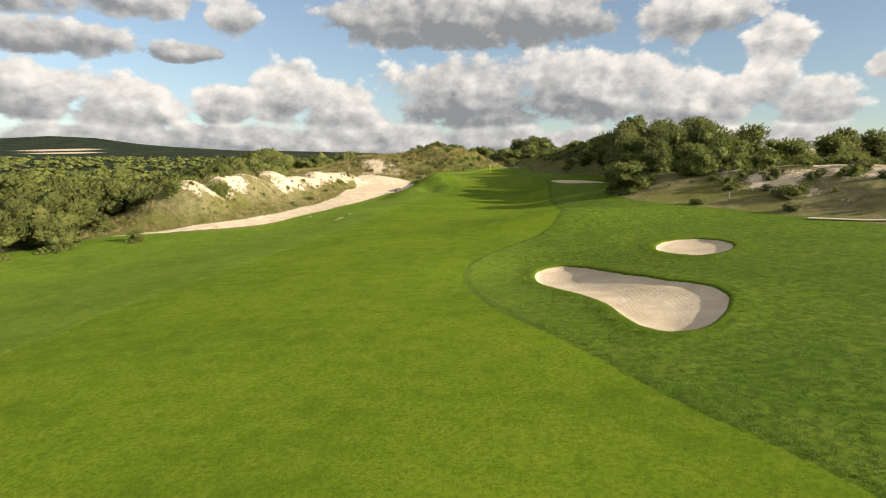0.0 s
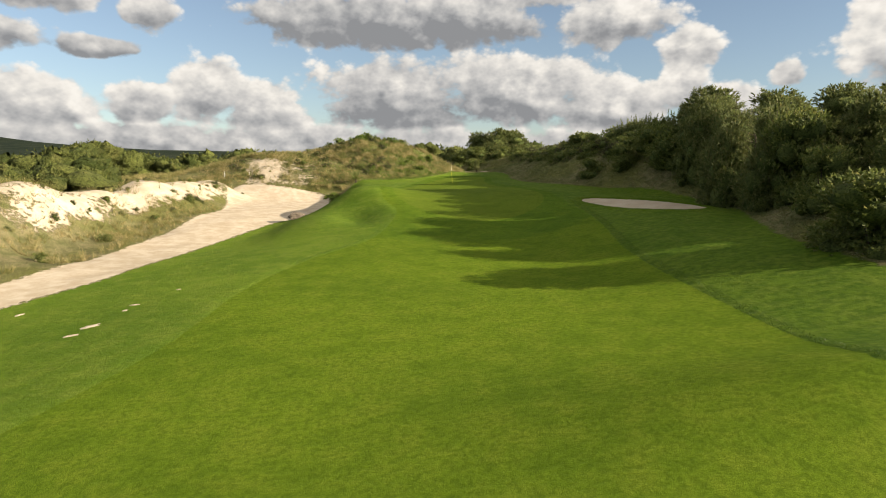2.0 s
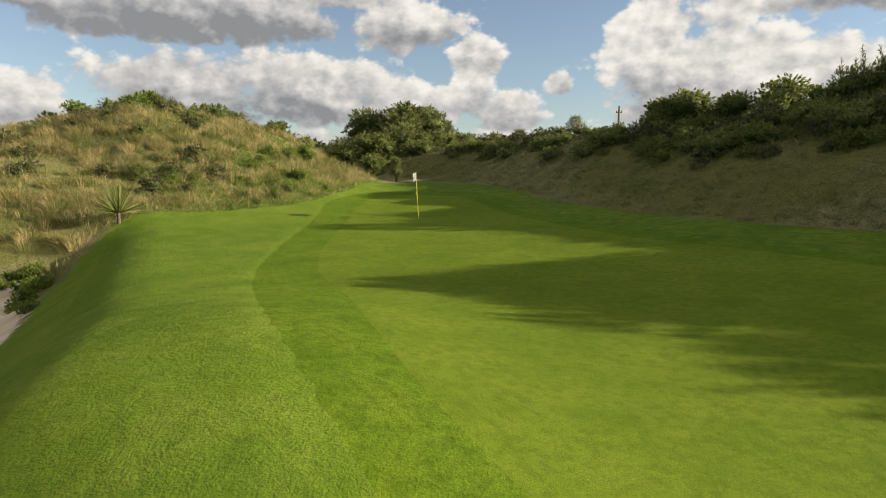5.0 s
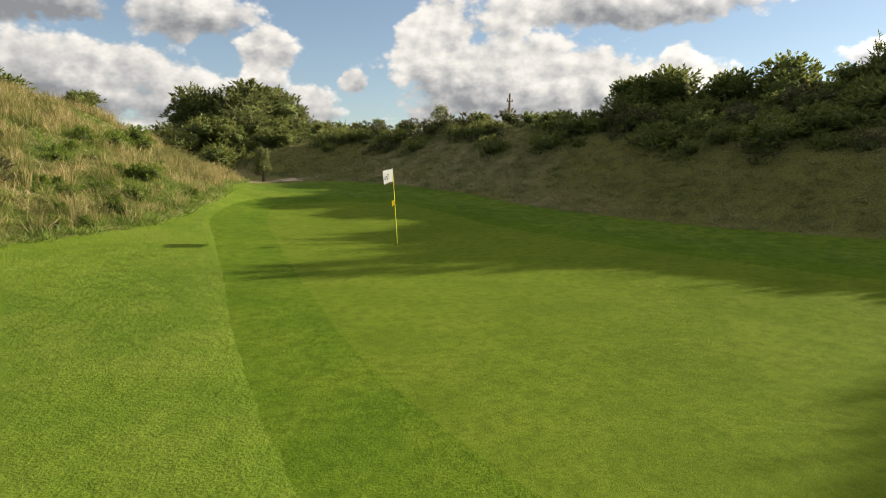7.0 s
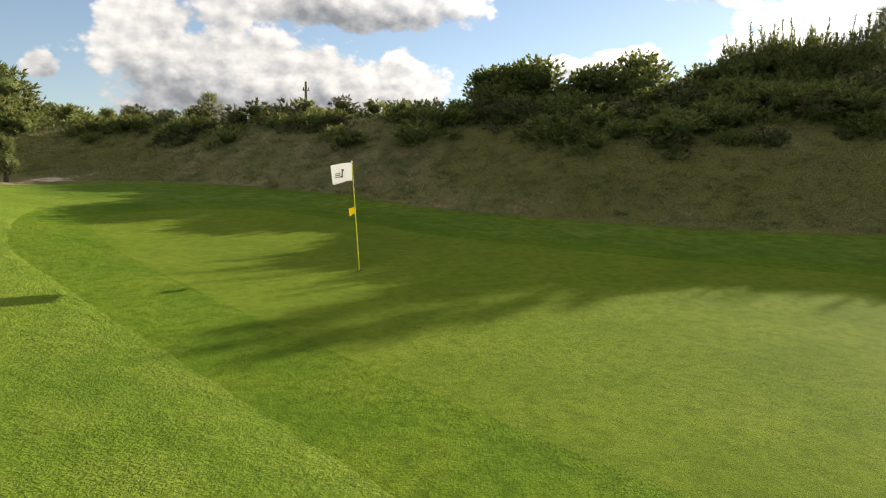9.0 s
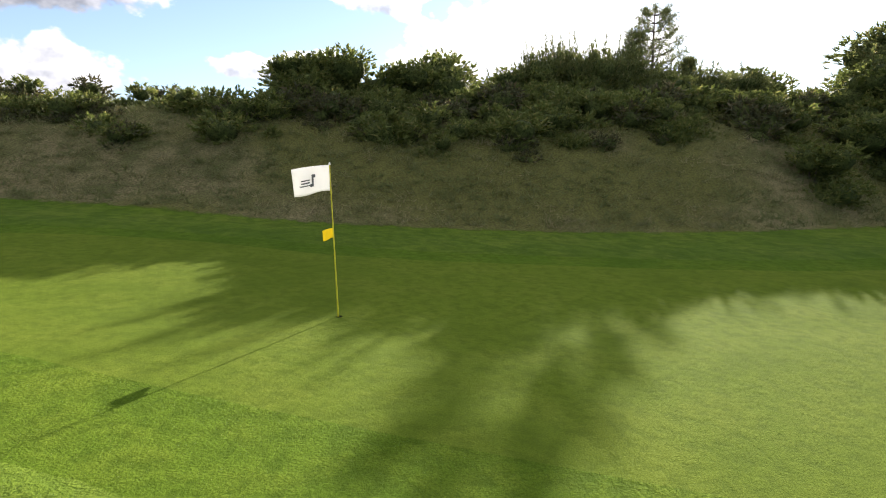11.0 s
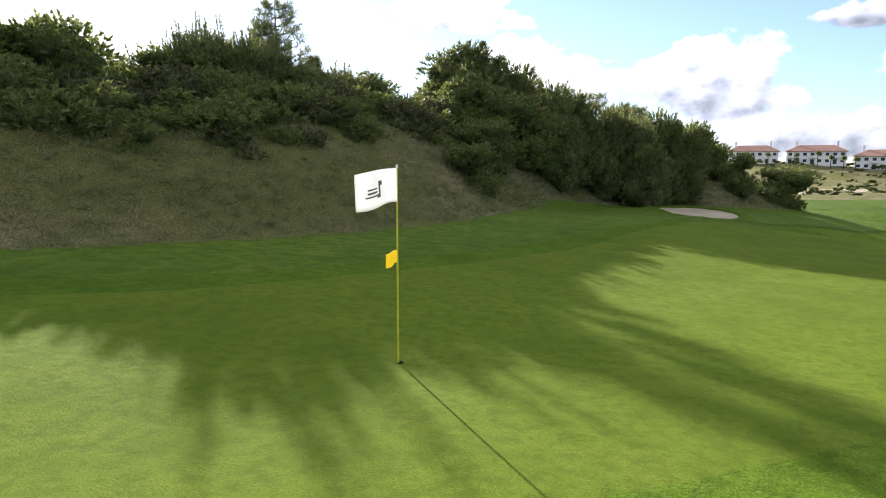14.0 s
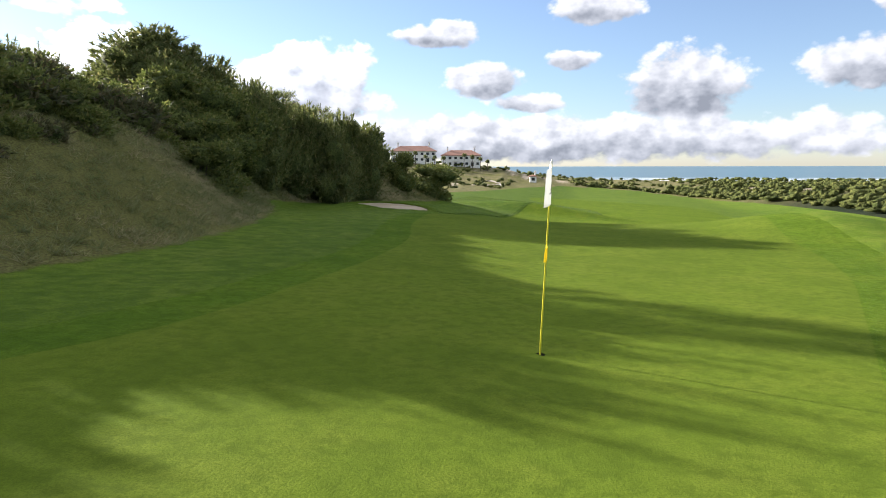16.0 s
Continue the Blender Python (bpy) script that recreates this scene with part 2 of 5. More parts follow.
def land(x, y):
    """Height of the ground before sand hollows and fine relief."""
    near = smooth(-64, -48, y)
    z = spline(FALL, y)
    w, e = np.clip(x, -40, 30), np.clip(x, 0, 30)
    z = z + (0.055 * (w + 8) + 0.032 * e) * (1 - near) + (0.015 * w + 0.045 * e) * near
    s = x - spline(FOOT, y)
    z = z + spline(CREST, y) * (0.35 * smooth(-0.5, 5 + 9 * smooth(-56, -68, y), s) + 0.65 * smooth(1.0, 8.5 + 18 * smooth(-56, -68, y), s)) * (1 - 0.5 * smooth(16, 60, s))
    # bank down to the sand on the other side
    w = spline(BANK, y) - x
    deep = 1.6 * smooth(-45, -24, y) + 0.6 + 0.2 * mound(x, y, -17, -24, 8, 9, 0, 1) - 0.5 * smooth(4, 13, w) * smooth(-45, -24, y)
    z = z - deep * smooth(-0.8 - 5.2 * smooth(-20, -28, y), 4.5 + 4.5 * smooth(-19, -27, y), w) * (1 - smooth(-3, 8, y))
    # the grassy dune behind the sand
    z = z + mound(x, y, -9.8, 22.5, 8.6, 11.6, 0, 4.6, 2.6) + mound(x, y, -1.5, 23, 3.2, 6, 0, 1.2) + mound(x, y, -25, 16, 13, 11, 12, 3.5, 2.2)
    z = z + mound(x, y, -42, -14, 9, 22, 8, 0.3, 2.0) + mound(x, y, -41, -52, 9, 16, 14, 1.2, 2.0)
    hummock = 0.35 + 0.55 * np.sin(y * 0.33 + x * 0.1) * np.sin(y * 0.11 + 1.0) + 0.25 * np.sin(y * 0.8 + x * 0.3) - 1.2 * np.exp(-((y + 48) / 2.5) ** 2)
    z = z + ridge(x, y) * np.maximum(hummock - z, 0)
    # far country: low wooded plain, distant hills, a rise under the houses
    low = smooth(-45, -85, x) * smooth(-420, -200, y)
    z = z + (-6.5 + 0.016 * np.clip(-x - 200, 0, 3000) + np.maximum(spline(FALL, y), 0) - z) * low
    z = z + mound(x, y, -1500, 1900, 1000, 420, -25, 40) + mound(x, y, -1215, 1790, 260, 130, -32, 14, 4.0) + mound(x, y, -700, 2600, 800, 300, 10, 18) + mound(x, y, 95, -345, 75, 60, 0, 8.5, 3.0)
    # swells beside the green and the bunkers
    z = z + mound(x, y, -15.2, -28.5, 3.2, 7.0, 0, 0.65, 2.5) + mound(x, y, 12.5, -24, 5.5, 6.5, 0, -0.6) + mound(x, y, -11.4, -29.5, 1.7, 3.4, 20, -0.45)
    z = z + mound(x, y, -9.8, -19.5, 3.6, 5, 0, 0.8) + mound(x, y, 12.5, -46, 8, 17, 5, 1.35, 3.0) + mound(x, y, -1, -90, 7, 6, 30, -0.8) + mound(x, y, 9, -25, 5, 6, 0, 0.15) + mound(x, y, 4, -70.0, 9, 4.0, 0, 1.35)
    return z


# ---- materials ----
def turf(g, p, dark, bright, dry, deep, grain, rugged=1.0):
    """Mown grass: broad drifts, hand-wide mottling, clumps and blades."""
    broad, mid, clump, fine = g.noise(p, 0.14, 4), g.noise(p, 0.8, 6, 0.68), g.noise(p, 5.5, 5, 0.7), g.noise(p, grain, 3, 0.75)
    tone = g.mix(g.ramp(broad, 0.32, 0.68), dark, bright)
    tone = g.mix(g.ramp(mid, 0.42, 0.68, 0.0, 0.6), tone, dry)
    tone = g.mix(g.ramp(mid, 0.34, 0.48, 0.30 * rugged, 0.0), tone, deep)
    tone = g.mix(g.ramp(clump, 0.34, 0.58, min(1.0, 0.55 * rugged), 0.0), tone, deep)
    tone = g.mix(g.ramp(fine, 0.32, 0.62, 0.65, 0.0), tone, deep)
    lump = g.math("ADD", g.math("MULTIPLY", fine, 0.6), g.math("ADD", g.math("MULTIPLY", clump, 1.2 * rugged), g.math("MULTIPLY", mid, 0.8)))
    return tone, lump


def grass_material(name, dark, bright, dry, deep, grain, relief):
    m, g = material(name)
    tone, lump = turf(g, g.at(), dark, bright, dry, deep, grain)
    g.surface(tone, 1.0, normal=g.relief(lump, relief, 0.06), gloss=0.02)
    return m


m, g = material("fairway_turf")
apron = g.put("ShaderNodeVertexColor")
apron.layer_name = "apron"
tone, lump = turf(g, g.at(), (0.078, 0.124, 0.009), (0.106, 0.156, 0.011), (0.138, 0.170, 0.017), (0.038, 0.066, 0.005), 40.0)
collar, lump = turf(g, g.at(), (0.058, 0.106, 0.009), (0.080, 0.136, 0.011), (0.108, 0.150, 0.015), (0.030, 0.056, 0.005), 40.0)
g.surface(g.mix(apron.outputs["Color"], tone, collar), 1.0, normal=g.relief(lump, 0.45, 0.06), gloss=0.02)
M_FAIRWAY = m
M_GREEN = grass_material("green_turf", (0.080, 0.117, 0.011), (0.099, 0.142, 0.013), (0.120, 0.152, 0.018), (0.050, 0.077, 0.008), 60.0, 0.3)

M_LIP = grass_material("lip_turf", (0.056, 0.098, 0.008), (0.084, 0.128, 0.010), (0.120, 0.142, 0.022), (0.026, 0.050, 0.005), 32.0, 0.6)

m, g = material("sand")
p = g.at()
grain = g.noise(p, 45.0, 4, 0.7)
tone = g.mix(g.ramp(g.noise(p, 0.5, 5, 0.6), 0.3, 0.7), (0.33, 0.28, 0.21), (0.43, 0.375, 0.295))
tone = g.mix(g.ramp(grain, 0.3, 0.7, 0.35, 0.0), tone, (0.30, 0.23, 0.15))
rake = g.put("ShaderNodeTexWave")
g.join(g.at((1.0, 0.35, 0.0)), rake.inputs["Vector"])
rake.inputs["Scale"].default_value, rake.inputs["Distortion"].default_value, rake.inputs["Detail"].default_value, rake.inputs["Detail Scale"].default_value = 1.3, 16.0, 2.0, 0.22
tone = g.mix(g.ramp(rake.outputs["Fac"], 0.25, 0.6, 0.12, 0.0), tone, (0.25, 0.195, 0.13))
g.surface(tone, 0.95, normal=g.relief(g.math("ADD", g.math("MULTIPLY", rake.outputs["Fac"], 0.22), g.math("ADD", grain, g.noise(p, 2.5, 5))), 0.45, 0.06), gloss=0.1)
M_SAND = m

# open ground: mown rough, wild dune, bare sand and woodland floor, by the cover painted on the sheet
m, g = material("ground_cover")
p = g.at()
cover = g.put("ShaderNodeVertexColor")
cover.layer_name = "cover"
ch = g.put("ShaderNodeSeparateColor")
g.join(cover.outputs["Color"], ch.inputs[0])
broad, mid, fine, edge = g.noise(p, 0.13, 4), g.noise(p, 0.9, 5, 0.62), g.noise(p, 17.0, 4, 0.7), g.noise(p, 2.6, 5, 0.65)
rough, blades_relief = turf(g, p, (0.074, 0.125, 0.010), (0.110, 0.162, 0.014), (0.148, 0.180, 0.026), (0.046, 0.078, 0.008), 30.0, 0.58)
wild = g.mix(g.ramp(mid, 0.32, 0.62), (0.120, 0.130, 0.050), (0.240, 0.212, 0.108))
wild = g.mix(g.ramp(broad, 0.42, 0.62), wild, (0.150, 0.155, 0.045))
wild = g.mix(g.ramp(fine, 0.3, 0.7, 0.8, 0.0), wild, (0.035, 0.032, 0.014))
bare = g.mix(g.ramp(mid, 0.3, 0.7), (0.33, 0.272, 0.195), (0.435, 0.375, 0.292))
bare = g.mix(g.ramp(edge, 0.5, 0.72, 0.0, 0.45), bare, (0.30, 0.24, 0.15))
# woodland floor, its tones darkened for the cloud shadow on far hills
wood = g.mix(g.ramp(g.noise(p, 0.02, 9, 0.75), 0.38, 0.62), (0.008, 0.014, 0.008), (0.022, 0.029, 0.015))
is_mown = g.ramp(g.math("ADD", ch.outputs[0], g.math("MULTIPLY", g.math("SUBTRACT", edge, 0.5), 0.35)), 0.44, 0.56)
is_sand = g.ramp(g.math("ADD", ch.outputs[1], g.math("MULTIPLY", g.math("SUBTRACT", edge, 0.5), 0.75)), 0.46, 0.58)
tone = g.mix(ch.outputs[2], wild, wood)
rough = g.mix(g.math("MULTIPLY", g.math("SUBTRACT", 1.0, cover.outputs["Alpha"]), g.ramp(edge, 0.38, 0.60, 1.0, 0.3)), rough, g.mix(0.65, rough, (0.020, 0.050, 0.004)))
tone = g.mix(is_mown, tone, rough)
tone = g.mix(is_sand, tone, bare)
lump = g.math("ADD", g.math("MULTIPLY", blades_relief, 0.6), g.math("ADD", mid, g.math("MULTIPLY", edge, 0.8)))
lump = g.math("MULTIPLY", lump, g.math("MULTIPLY_ADD", is_sand, -0.86, 1.0))
lump = g.math("MULTIPLY", lump, g.math("MULTIPLY_ADD", is_mown, -0.5, 1.0))
g.surface(tone, 0.95, normal=g.relief(lump, 0.8, 0.16), gloss=0.04)
M_GROUND = m


def leaf_material(name, dark, bright, dry, share=0.75, through=0.35, drift=0.0):
    """Leaves or blades, each its own tone; with drift the tone also wanders from clump to clump."""
    m, g = material(name)
    one, thing = g.island(), g.either()
    if drift:
        clump = g.ramp(g.noise(g.at(), drift, 4, 0.65), 0.36, 0.64)
        one = g.math("ADD", g.math("MULTIPLY", one, 0.4), g.math("MULTIPLY", clump, 0.6))
    tone = g.mix(one, dark, bright)
    tone = g.mix(g.ramp(one, share, 1.0, 0.0, 0.9), tone, dry)
    tone = g.mix(g.math("MULTIPLY", thing, 0.35), tone, g.mix(0.5, dark, (0.10, 0.10, 0.04)))
    g.surface(tone, 0.6, gloss=0.25, through=through)
    return m


M_SHRUB = leaf_material("shrub_leaf", (0.085, 0.115, 0.028), (0.190, 0.215, 0.052), (0.265, 0.245, 0.080), 0.78, 0.45)
M_NEEDLE = leaf_material("pine_needle", (0.080, 0.105, 0.032), (0.180, 0.198, 0.060), (0.245, 0.215, 0.085), 0.82, 0.45)
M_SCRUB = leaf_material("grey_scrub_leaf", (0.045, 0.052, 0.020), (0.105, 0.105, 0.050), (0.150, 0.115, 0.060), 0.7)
M_LUSH = leaf_material("lush_leaf", (0.085, 0.140, 0.016), (0.190, 0.255, 0.038), (0.280, 0.260, 0.080), 0.75, 0.4, 0.9)
M_MARRAM = leaf_material("marram_blade", (0.085, 0.110, 0.022), (0.400, 0.310, 0.125), (0.620, 0.490, 0.270), 0.58, 0.4, 0.9)
M_TUFT = leaf_material("wild_grass_blade", (0.105, 0.140, 0.046), (0.240, 0.232, 0.100), (0.400, 0.335, 0.190), 0.60, 0.5, 0.35)
M_ROUGH_BLADE = leaf_material("rough_blade", (0.045, 0.090, 0.008), (0.095, 0.155, 0.014), (0.140, 0.165, 0.035), 0.85, 0.3)
m, g = material("tree_canopy")
one, p = g.island(), g.at()
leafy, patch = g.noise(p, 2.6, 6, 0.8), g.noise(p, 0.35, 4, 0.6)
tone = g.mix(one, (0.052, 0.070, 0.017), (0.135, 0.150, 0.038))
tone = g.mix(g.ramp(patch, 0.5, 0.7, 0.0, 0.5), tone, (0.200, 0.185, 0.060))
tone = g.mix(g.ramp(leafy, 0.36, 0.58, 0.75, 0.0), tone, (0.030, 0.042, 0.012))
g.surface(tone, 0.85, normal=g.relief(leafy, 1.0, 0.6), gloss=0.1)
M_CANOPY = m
M_TURF_BLADE = leaf_material("turf_blade", (0.055, 0.115, 0.010), (0.120, 0.205, 0.022), (0.190, 0.210, 0.060), 0.8, 0.4)


def plain(name, colour, rough=0.6, metal=0.0, grain=30.0, vary=0.25, gloss=0.4):
    m, g = material(name)
    q = g.local()
    k = g.noise(q, grain, 5, 0.6)
    tone = g.mix(g.ramp(k, 0.3, 0.7, vary, 0.0), colour, tuple(c * 0.45 for c in colour))
    g.surface(tone, rough, metal, normal=g.relief(k, 0.15, 0.01), gloss=gloss)
    return m


M_BARK = plain("bark", (0.105, 0.085, 0.065), 0.9, grain=9.0, vary=0.7, gloss=0.1)
# solid lobes inside each crown, its inner shade put into dark tones
m, g = material("crown_inner_shade")
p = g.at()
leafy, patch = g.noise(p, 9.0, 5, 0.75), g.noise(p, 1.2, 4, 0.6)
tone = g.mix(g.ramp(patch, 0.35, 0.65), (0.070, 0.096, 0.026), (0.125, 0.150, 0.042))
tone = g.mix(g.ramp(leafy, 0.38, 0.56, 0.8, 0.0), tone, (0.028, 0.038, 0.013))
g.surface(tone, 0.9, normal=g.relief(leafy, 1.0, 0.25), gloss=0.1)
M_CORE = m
M_STICK = plain("yellow_paint", (0.62, 0.56, 0.03), 0.35, grain=40.0, vary=0.15)
M_WHITE = plain("white_paint", (0.78, 0.77, 0.73), 0.7, grain=1.2, vary=0.12)
M_ROOF = plain("terracotta_roof", (0.31, 0.17, 0.125), 0.85, grain=1.5, vary=0.4)
M_DARK = plain("dark_opening", (0.03, 0.035, 0.04), 0.25, grain=2.0)
M_PATH = plain("pale_path", (0.36, 0.325, 0.27), 0.9, grain=2.0, vary=0.2)
M_POST = plain("weathered_wood", (0.22, 0.19, 0.155), 0.9, grain=14.0, vary=0.6, gloss=0.1)
M_LOG = plain("dark_wet_wood", (0.115, 0.092, 0.068), 0.9, grain=9.0, vary=0.8)
M_INK = plain("printed_ink", (0.12, 0.12, 0.125), 0.8, grain=8.0)
M_CUP = plain("cup_shade", (0.012, 0.014, 0.008), 0.95, gloss=0.0)


def cloth(name, colour):
    m, g = material(name)
    g.surface(g.mix(g.ramp(g.noise(g.local(), 9.0, 3), 0.3, 0.7, 0.12, 0.0), colour, tuple(c * 0.7 for c in colour)), 0.8, gloss=0.15, through=0.4)
    return m


M_CLOTH, M_YELLOW = cloth("white_cloth", (0.80, 0.80, 0.79)), cloth("yellow_cloth", (0.75, 0.62, 0.02))

m, g = material("sea_water")
p = g.at((0.03, 0.12, 0.0))
swell = g.noise(p, 1.2, 6, 0.65)
geo = g.put("ShaderNodeSeparateXYZ")
g.join(g.at(), geo.inputs[0])
shore = g.ramp(g.math("ADD", geo.outputs[1], g.math("MULTIPLY", swell, 130.0)), -860.0, -690.0)
foam = g.math("MULTIPLY", g.ramp(g.noise(g.at((0.012, 0.09, 0.0)), 1.0, 6, 0.7), 0.47, 0.56), shore)
g.surface(g.mix(foam, g.mix(swell, (0.030, 0.085, 0.120), (0.055, 0.130, 0.170)), (0.75, 0.78, 0.78)), 0.35, normal=g.relief(swell, 0.5, 0.8), gloss=0.5)
M_SEA = m

# ---- outlines of the mown areas, sand and water ----
GREEN = closed([(2.2, 9.2), (4.6, 7.4), (5.0, 3.8), (4.3, 0.5), (4.1, -3), (4.0, -7), (4.3, -11), (5.3, -15.5), (5.9, -20.5), (6.0, -25.5), (4.4, -30), (1, -33), (-2.6, -32.6), (-5, -29.6), (-7.2, -25.3), (-8, -21), (-7.3, -15), (-7.0, -11), (-6.1, -7.2), (-5, -4.1), (-3.7, -0.6), (-2.5, 2.5), (-1.3, 5.6), (0.3, 8.2)], 240)
FAIRWAY = closed([(3.4, -120), (0.5, -113), (-2, -106.3), (-4.6, -100.6), (-6, -94), (-6.2, -88.5), (-4.9, -84), (-1.4, -79), (2.5, -73), (4.6, -66), (5, -58), (5.4, -48), (6.8, -38), (7.2, -27), (6.6, -17), (5.2, -9), (5.2, -1), (6, 5), (4.8, 9.6), (1, 11), (-2.6, 7), (-4.2, 2.8), (-5.6, -1.2), (-7.3, -5.9), (-8.7, -11), (-9.3, -18), (-9.0, -24), (-7.8, -28.5), (-8.3, -33), (-10, -39), (-13.6, -45), (-15.8, -52), (-17, -60), (-20.5, -70.5), (-24, -84), (-28, -104), (-32, -150), (-20, -165), (4, -160), (8, -138)], 300)
MOWN = closed([(8.3, 2), (8.4, -6), (10, -13), (13, -20), (16.5, -27), (17, -38), (14, -47), (12, -54), (13, -62), (20, -72), (26, -90), (26, -125), (22, -170), (14, -240), (-4, -290), (-30, -285), (-52, -220), (-60, -150), (-56, -85), (-47.5, -63.5), (-37, -62.6), (-30, -58.5), (-27, -52), (-24.4, -45), (-22.2, -33), (-19.8, -25), (-17.4, -20.3), (-15.9, -15), (-14.7, -9.5), (-14.6, -3.5), (-12.5, 3.0), (-8.8, 3.8), (-6.2, 4.9), (-4.2, 6.3), (-1, 10.5), (3.4, 17.8), (8.4, 16.5), (8.9, 8)], 300)
APRON = closed([(6.5, 12), (8, 4), (8, -10), (9, -24), (8.5, -34), (4, -39), (-4, -40), (-8.6, -38), (-8.5, -33.5), (-7.6, -29), (-8.6, -24), (-9.6, -19), (-9.2, -11), (-7.6, -5.9), (-5.9, -1.2), (-4.5, 2.8), (-3, 7), (1, 12)], 120)
WASTE = closed([(-47, -63), (-37, -62), (-30, -58), (-26.7, -51.5), (-24.2, -44.5), (-22, -32.6), (-19.5, -24.8), (-17, -20), (-15.8, -14), (-14.6, -9), (-15.2, -2.5), (-17.5, 1.0), (-23, 2.5), (-28.5, 2.5), (-28, -5), (-26, -14), (-26.4, -22), (-28.2, -38), (-30.2, -49), (-32.6, -55), (-40, -61.2)], 200)
BUNKERS = [(closed([(-1.2, -89), (-0.4, -87.8), (1.0, -87.5), (2.6, -89.4), (3.9, -93), (5.4, -96.6), (6.8, -98.6), (7.0, -101), (5.9, -103.6), (4.2, -105.8), (2.6, -106.3), (1.6, -105.2), (1.2, -103.2), (1.0, -101), (0.3, -98.6), (-0.8, -95.4), (-1.4, -91.6)], 136), 0.37),
           (closed([(7.8, -87.4), (8.4, -85.2), (9.8, -84.1), (11.8, -84.5), (12.9, -86.6), (12.5, -88.8), (11.0, -90.4), (9.2, -90.4)], 80), 0.32),
           (closed([(8.2, -30.6), (8.8, -29), (10.2, -29.2), (11.8, -31.2), (13.4, -33.4), (15.1, -36.6), (15.0, -38.8), (13.6, -40), (11.8, -39.4), (10, -37.4), (8.8, -34.2)], 100), 0.3)]


def hollow(d, deep):
    return deep * (0.45 * smooth(0, 0.35, d) + 0.55 * smooth(0, 2.6, d))


def knobbly(x, y, size, seed):
    """Soft lumps from a few crossed waves."""
    out = np.zeros(np.shape(x))
    rng = np.random.RandomState(seed)
    for k in range(9):
        a, f, ph = rng.uniform(0, 2 * math.pi), rng.uniform(0.7, 2.2) / size, rng.uniform(0, 6.3)
        out = out + np.sin((x * math.cos(a) + y * math.sin(a)) * f + ph) / 3
    return out / 3


def boxed(x, y, outline, margin):
    lo, hi = outline.min(0) - margin, outline.max(0) + margin
    return (x > lo[0]) & (x < hi[0]) & (y > lo[1]) & (y < hi[1])


def to_edge(outline, x, y, margin=6.0):
    """Signed distance, cut off at the margin."""
    x, y = np.asarray(x, float), np.asarray(y, float)
    d = np.full(x.shape, -margin)
    near = boxed(x, y, outline, margin)
    if near.any():
        d[near] = signed(outline, x[near], y[near])
    return np.clip(d, -margin, margin)


def ground_height(x, y):
    """The sheet itself: land, dune lumps, hollows and the step at each cut."""
    x, y = np.asarray(x, float), np.asarray(y, float)
    z = land(x, y)
    d_mown, d_waste = to_edge(MOWN, x, y), to_edge(WASTE, x, y)
    wildness = smooth(-0.2, 3.0, -d_mown) * (1 - smooth(-0.5, 1.0, d_waste))
    z = z + 1.1 * smooth(-150, -220, y) * wildness * knobbly(x, y, 8.0, 21)
    z = z + wildness * (0.34 * knobbly(x, y, 2.2, 3) + 0.12 * knobbly(x, y, 0.7, 5))
    z = z + 0.05 * smooth(0.0, 1.5, d_waste) * knobbly(x, y, 0.8, 8)
    d_cut = np.maximum(to_edge(GREEN, x, y), to_edge(FAIRWAY, x, y))
    z = z - 0.06 * smooth(-0.35, 0.3, d_cut)
    for outline, deep in BUNKERS:
        d = to_edge(outline, x, y)
        z = z + 0.10 * np.exp(-((d + 0.5) / 0.5) ** 2) - hollow(d, deep) - 0.34 * smooth(-0.55, 0.35, d)
    return z


def height_at(x, y):
    return float(ground_height(np.array([x]), np.array([y]))[0])


def shell(name, verts, faces, mat, smooth_shade=True):
    me = bpy.data.meshes.new(name)
    verts, faces = np.asarray(verts, np.float32), np.asarray(faces, np.int32)
    k = faces.shape[1]
    me.vertices.add(len(verts))
    me.vertices.foreach_set("co", verts.ravel())
    me.loops.add(faces.size)
    me.loops.foreach_set("vertex_index", faces.ravel())
    me.polygons.add(len(faces))
    me.polygons.foreach_set("loop_start", np.arange(0, faces.size, k, dtype=np.int32))
    me.polygons.foreach_set("use_smooth", np.full(len(faces), smooth_shade))
    for one in mat if isinstance(mat, (list, tuple)) else (mat,):
        me.materials.append(one)
    me.update(calc_edges=True)
    return me


def spread(lo, hi, step, far, grow=1.13):
    mid = list(np.arange(lo, hi + step / 2, step))
    left, right, d = [], [], step
    while lo - (left[-1] if left else 0) > -1e9 and (not left or left[-1] > -far):
        d *= grow
        left.append((left[-1] if left else lo) - d)
        right.append((right[-1] if right else hi) + d)
    return np.array(left[::-1] + mid + right)


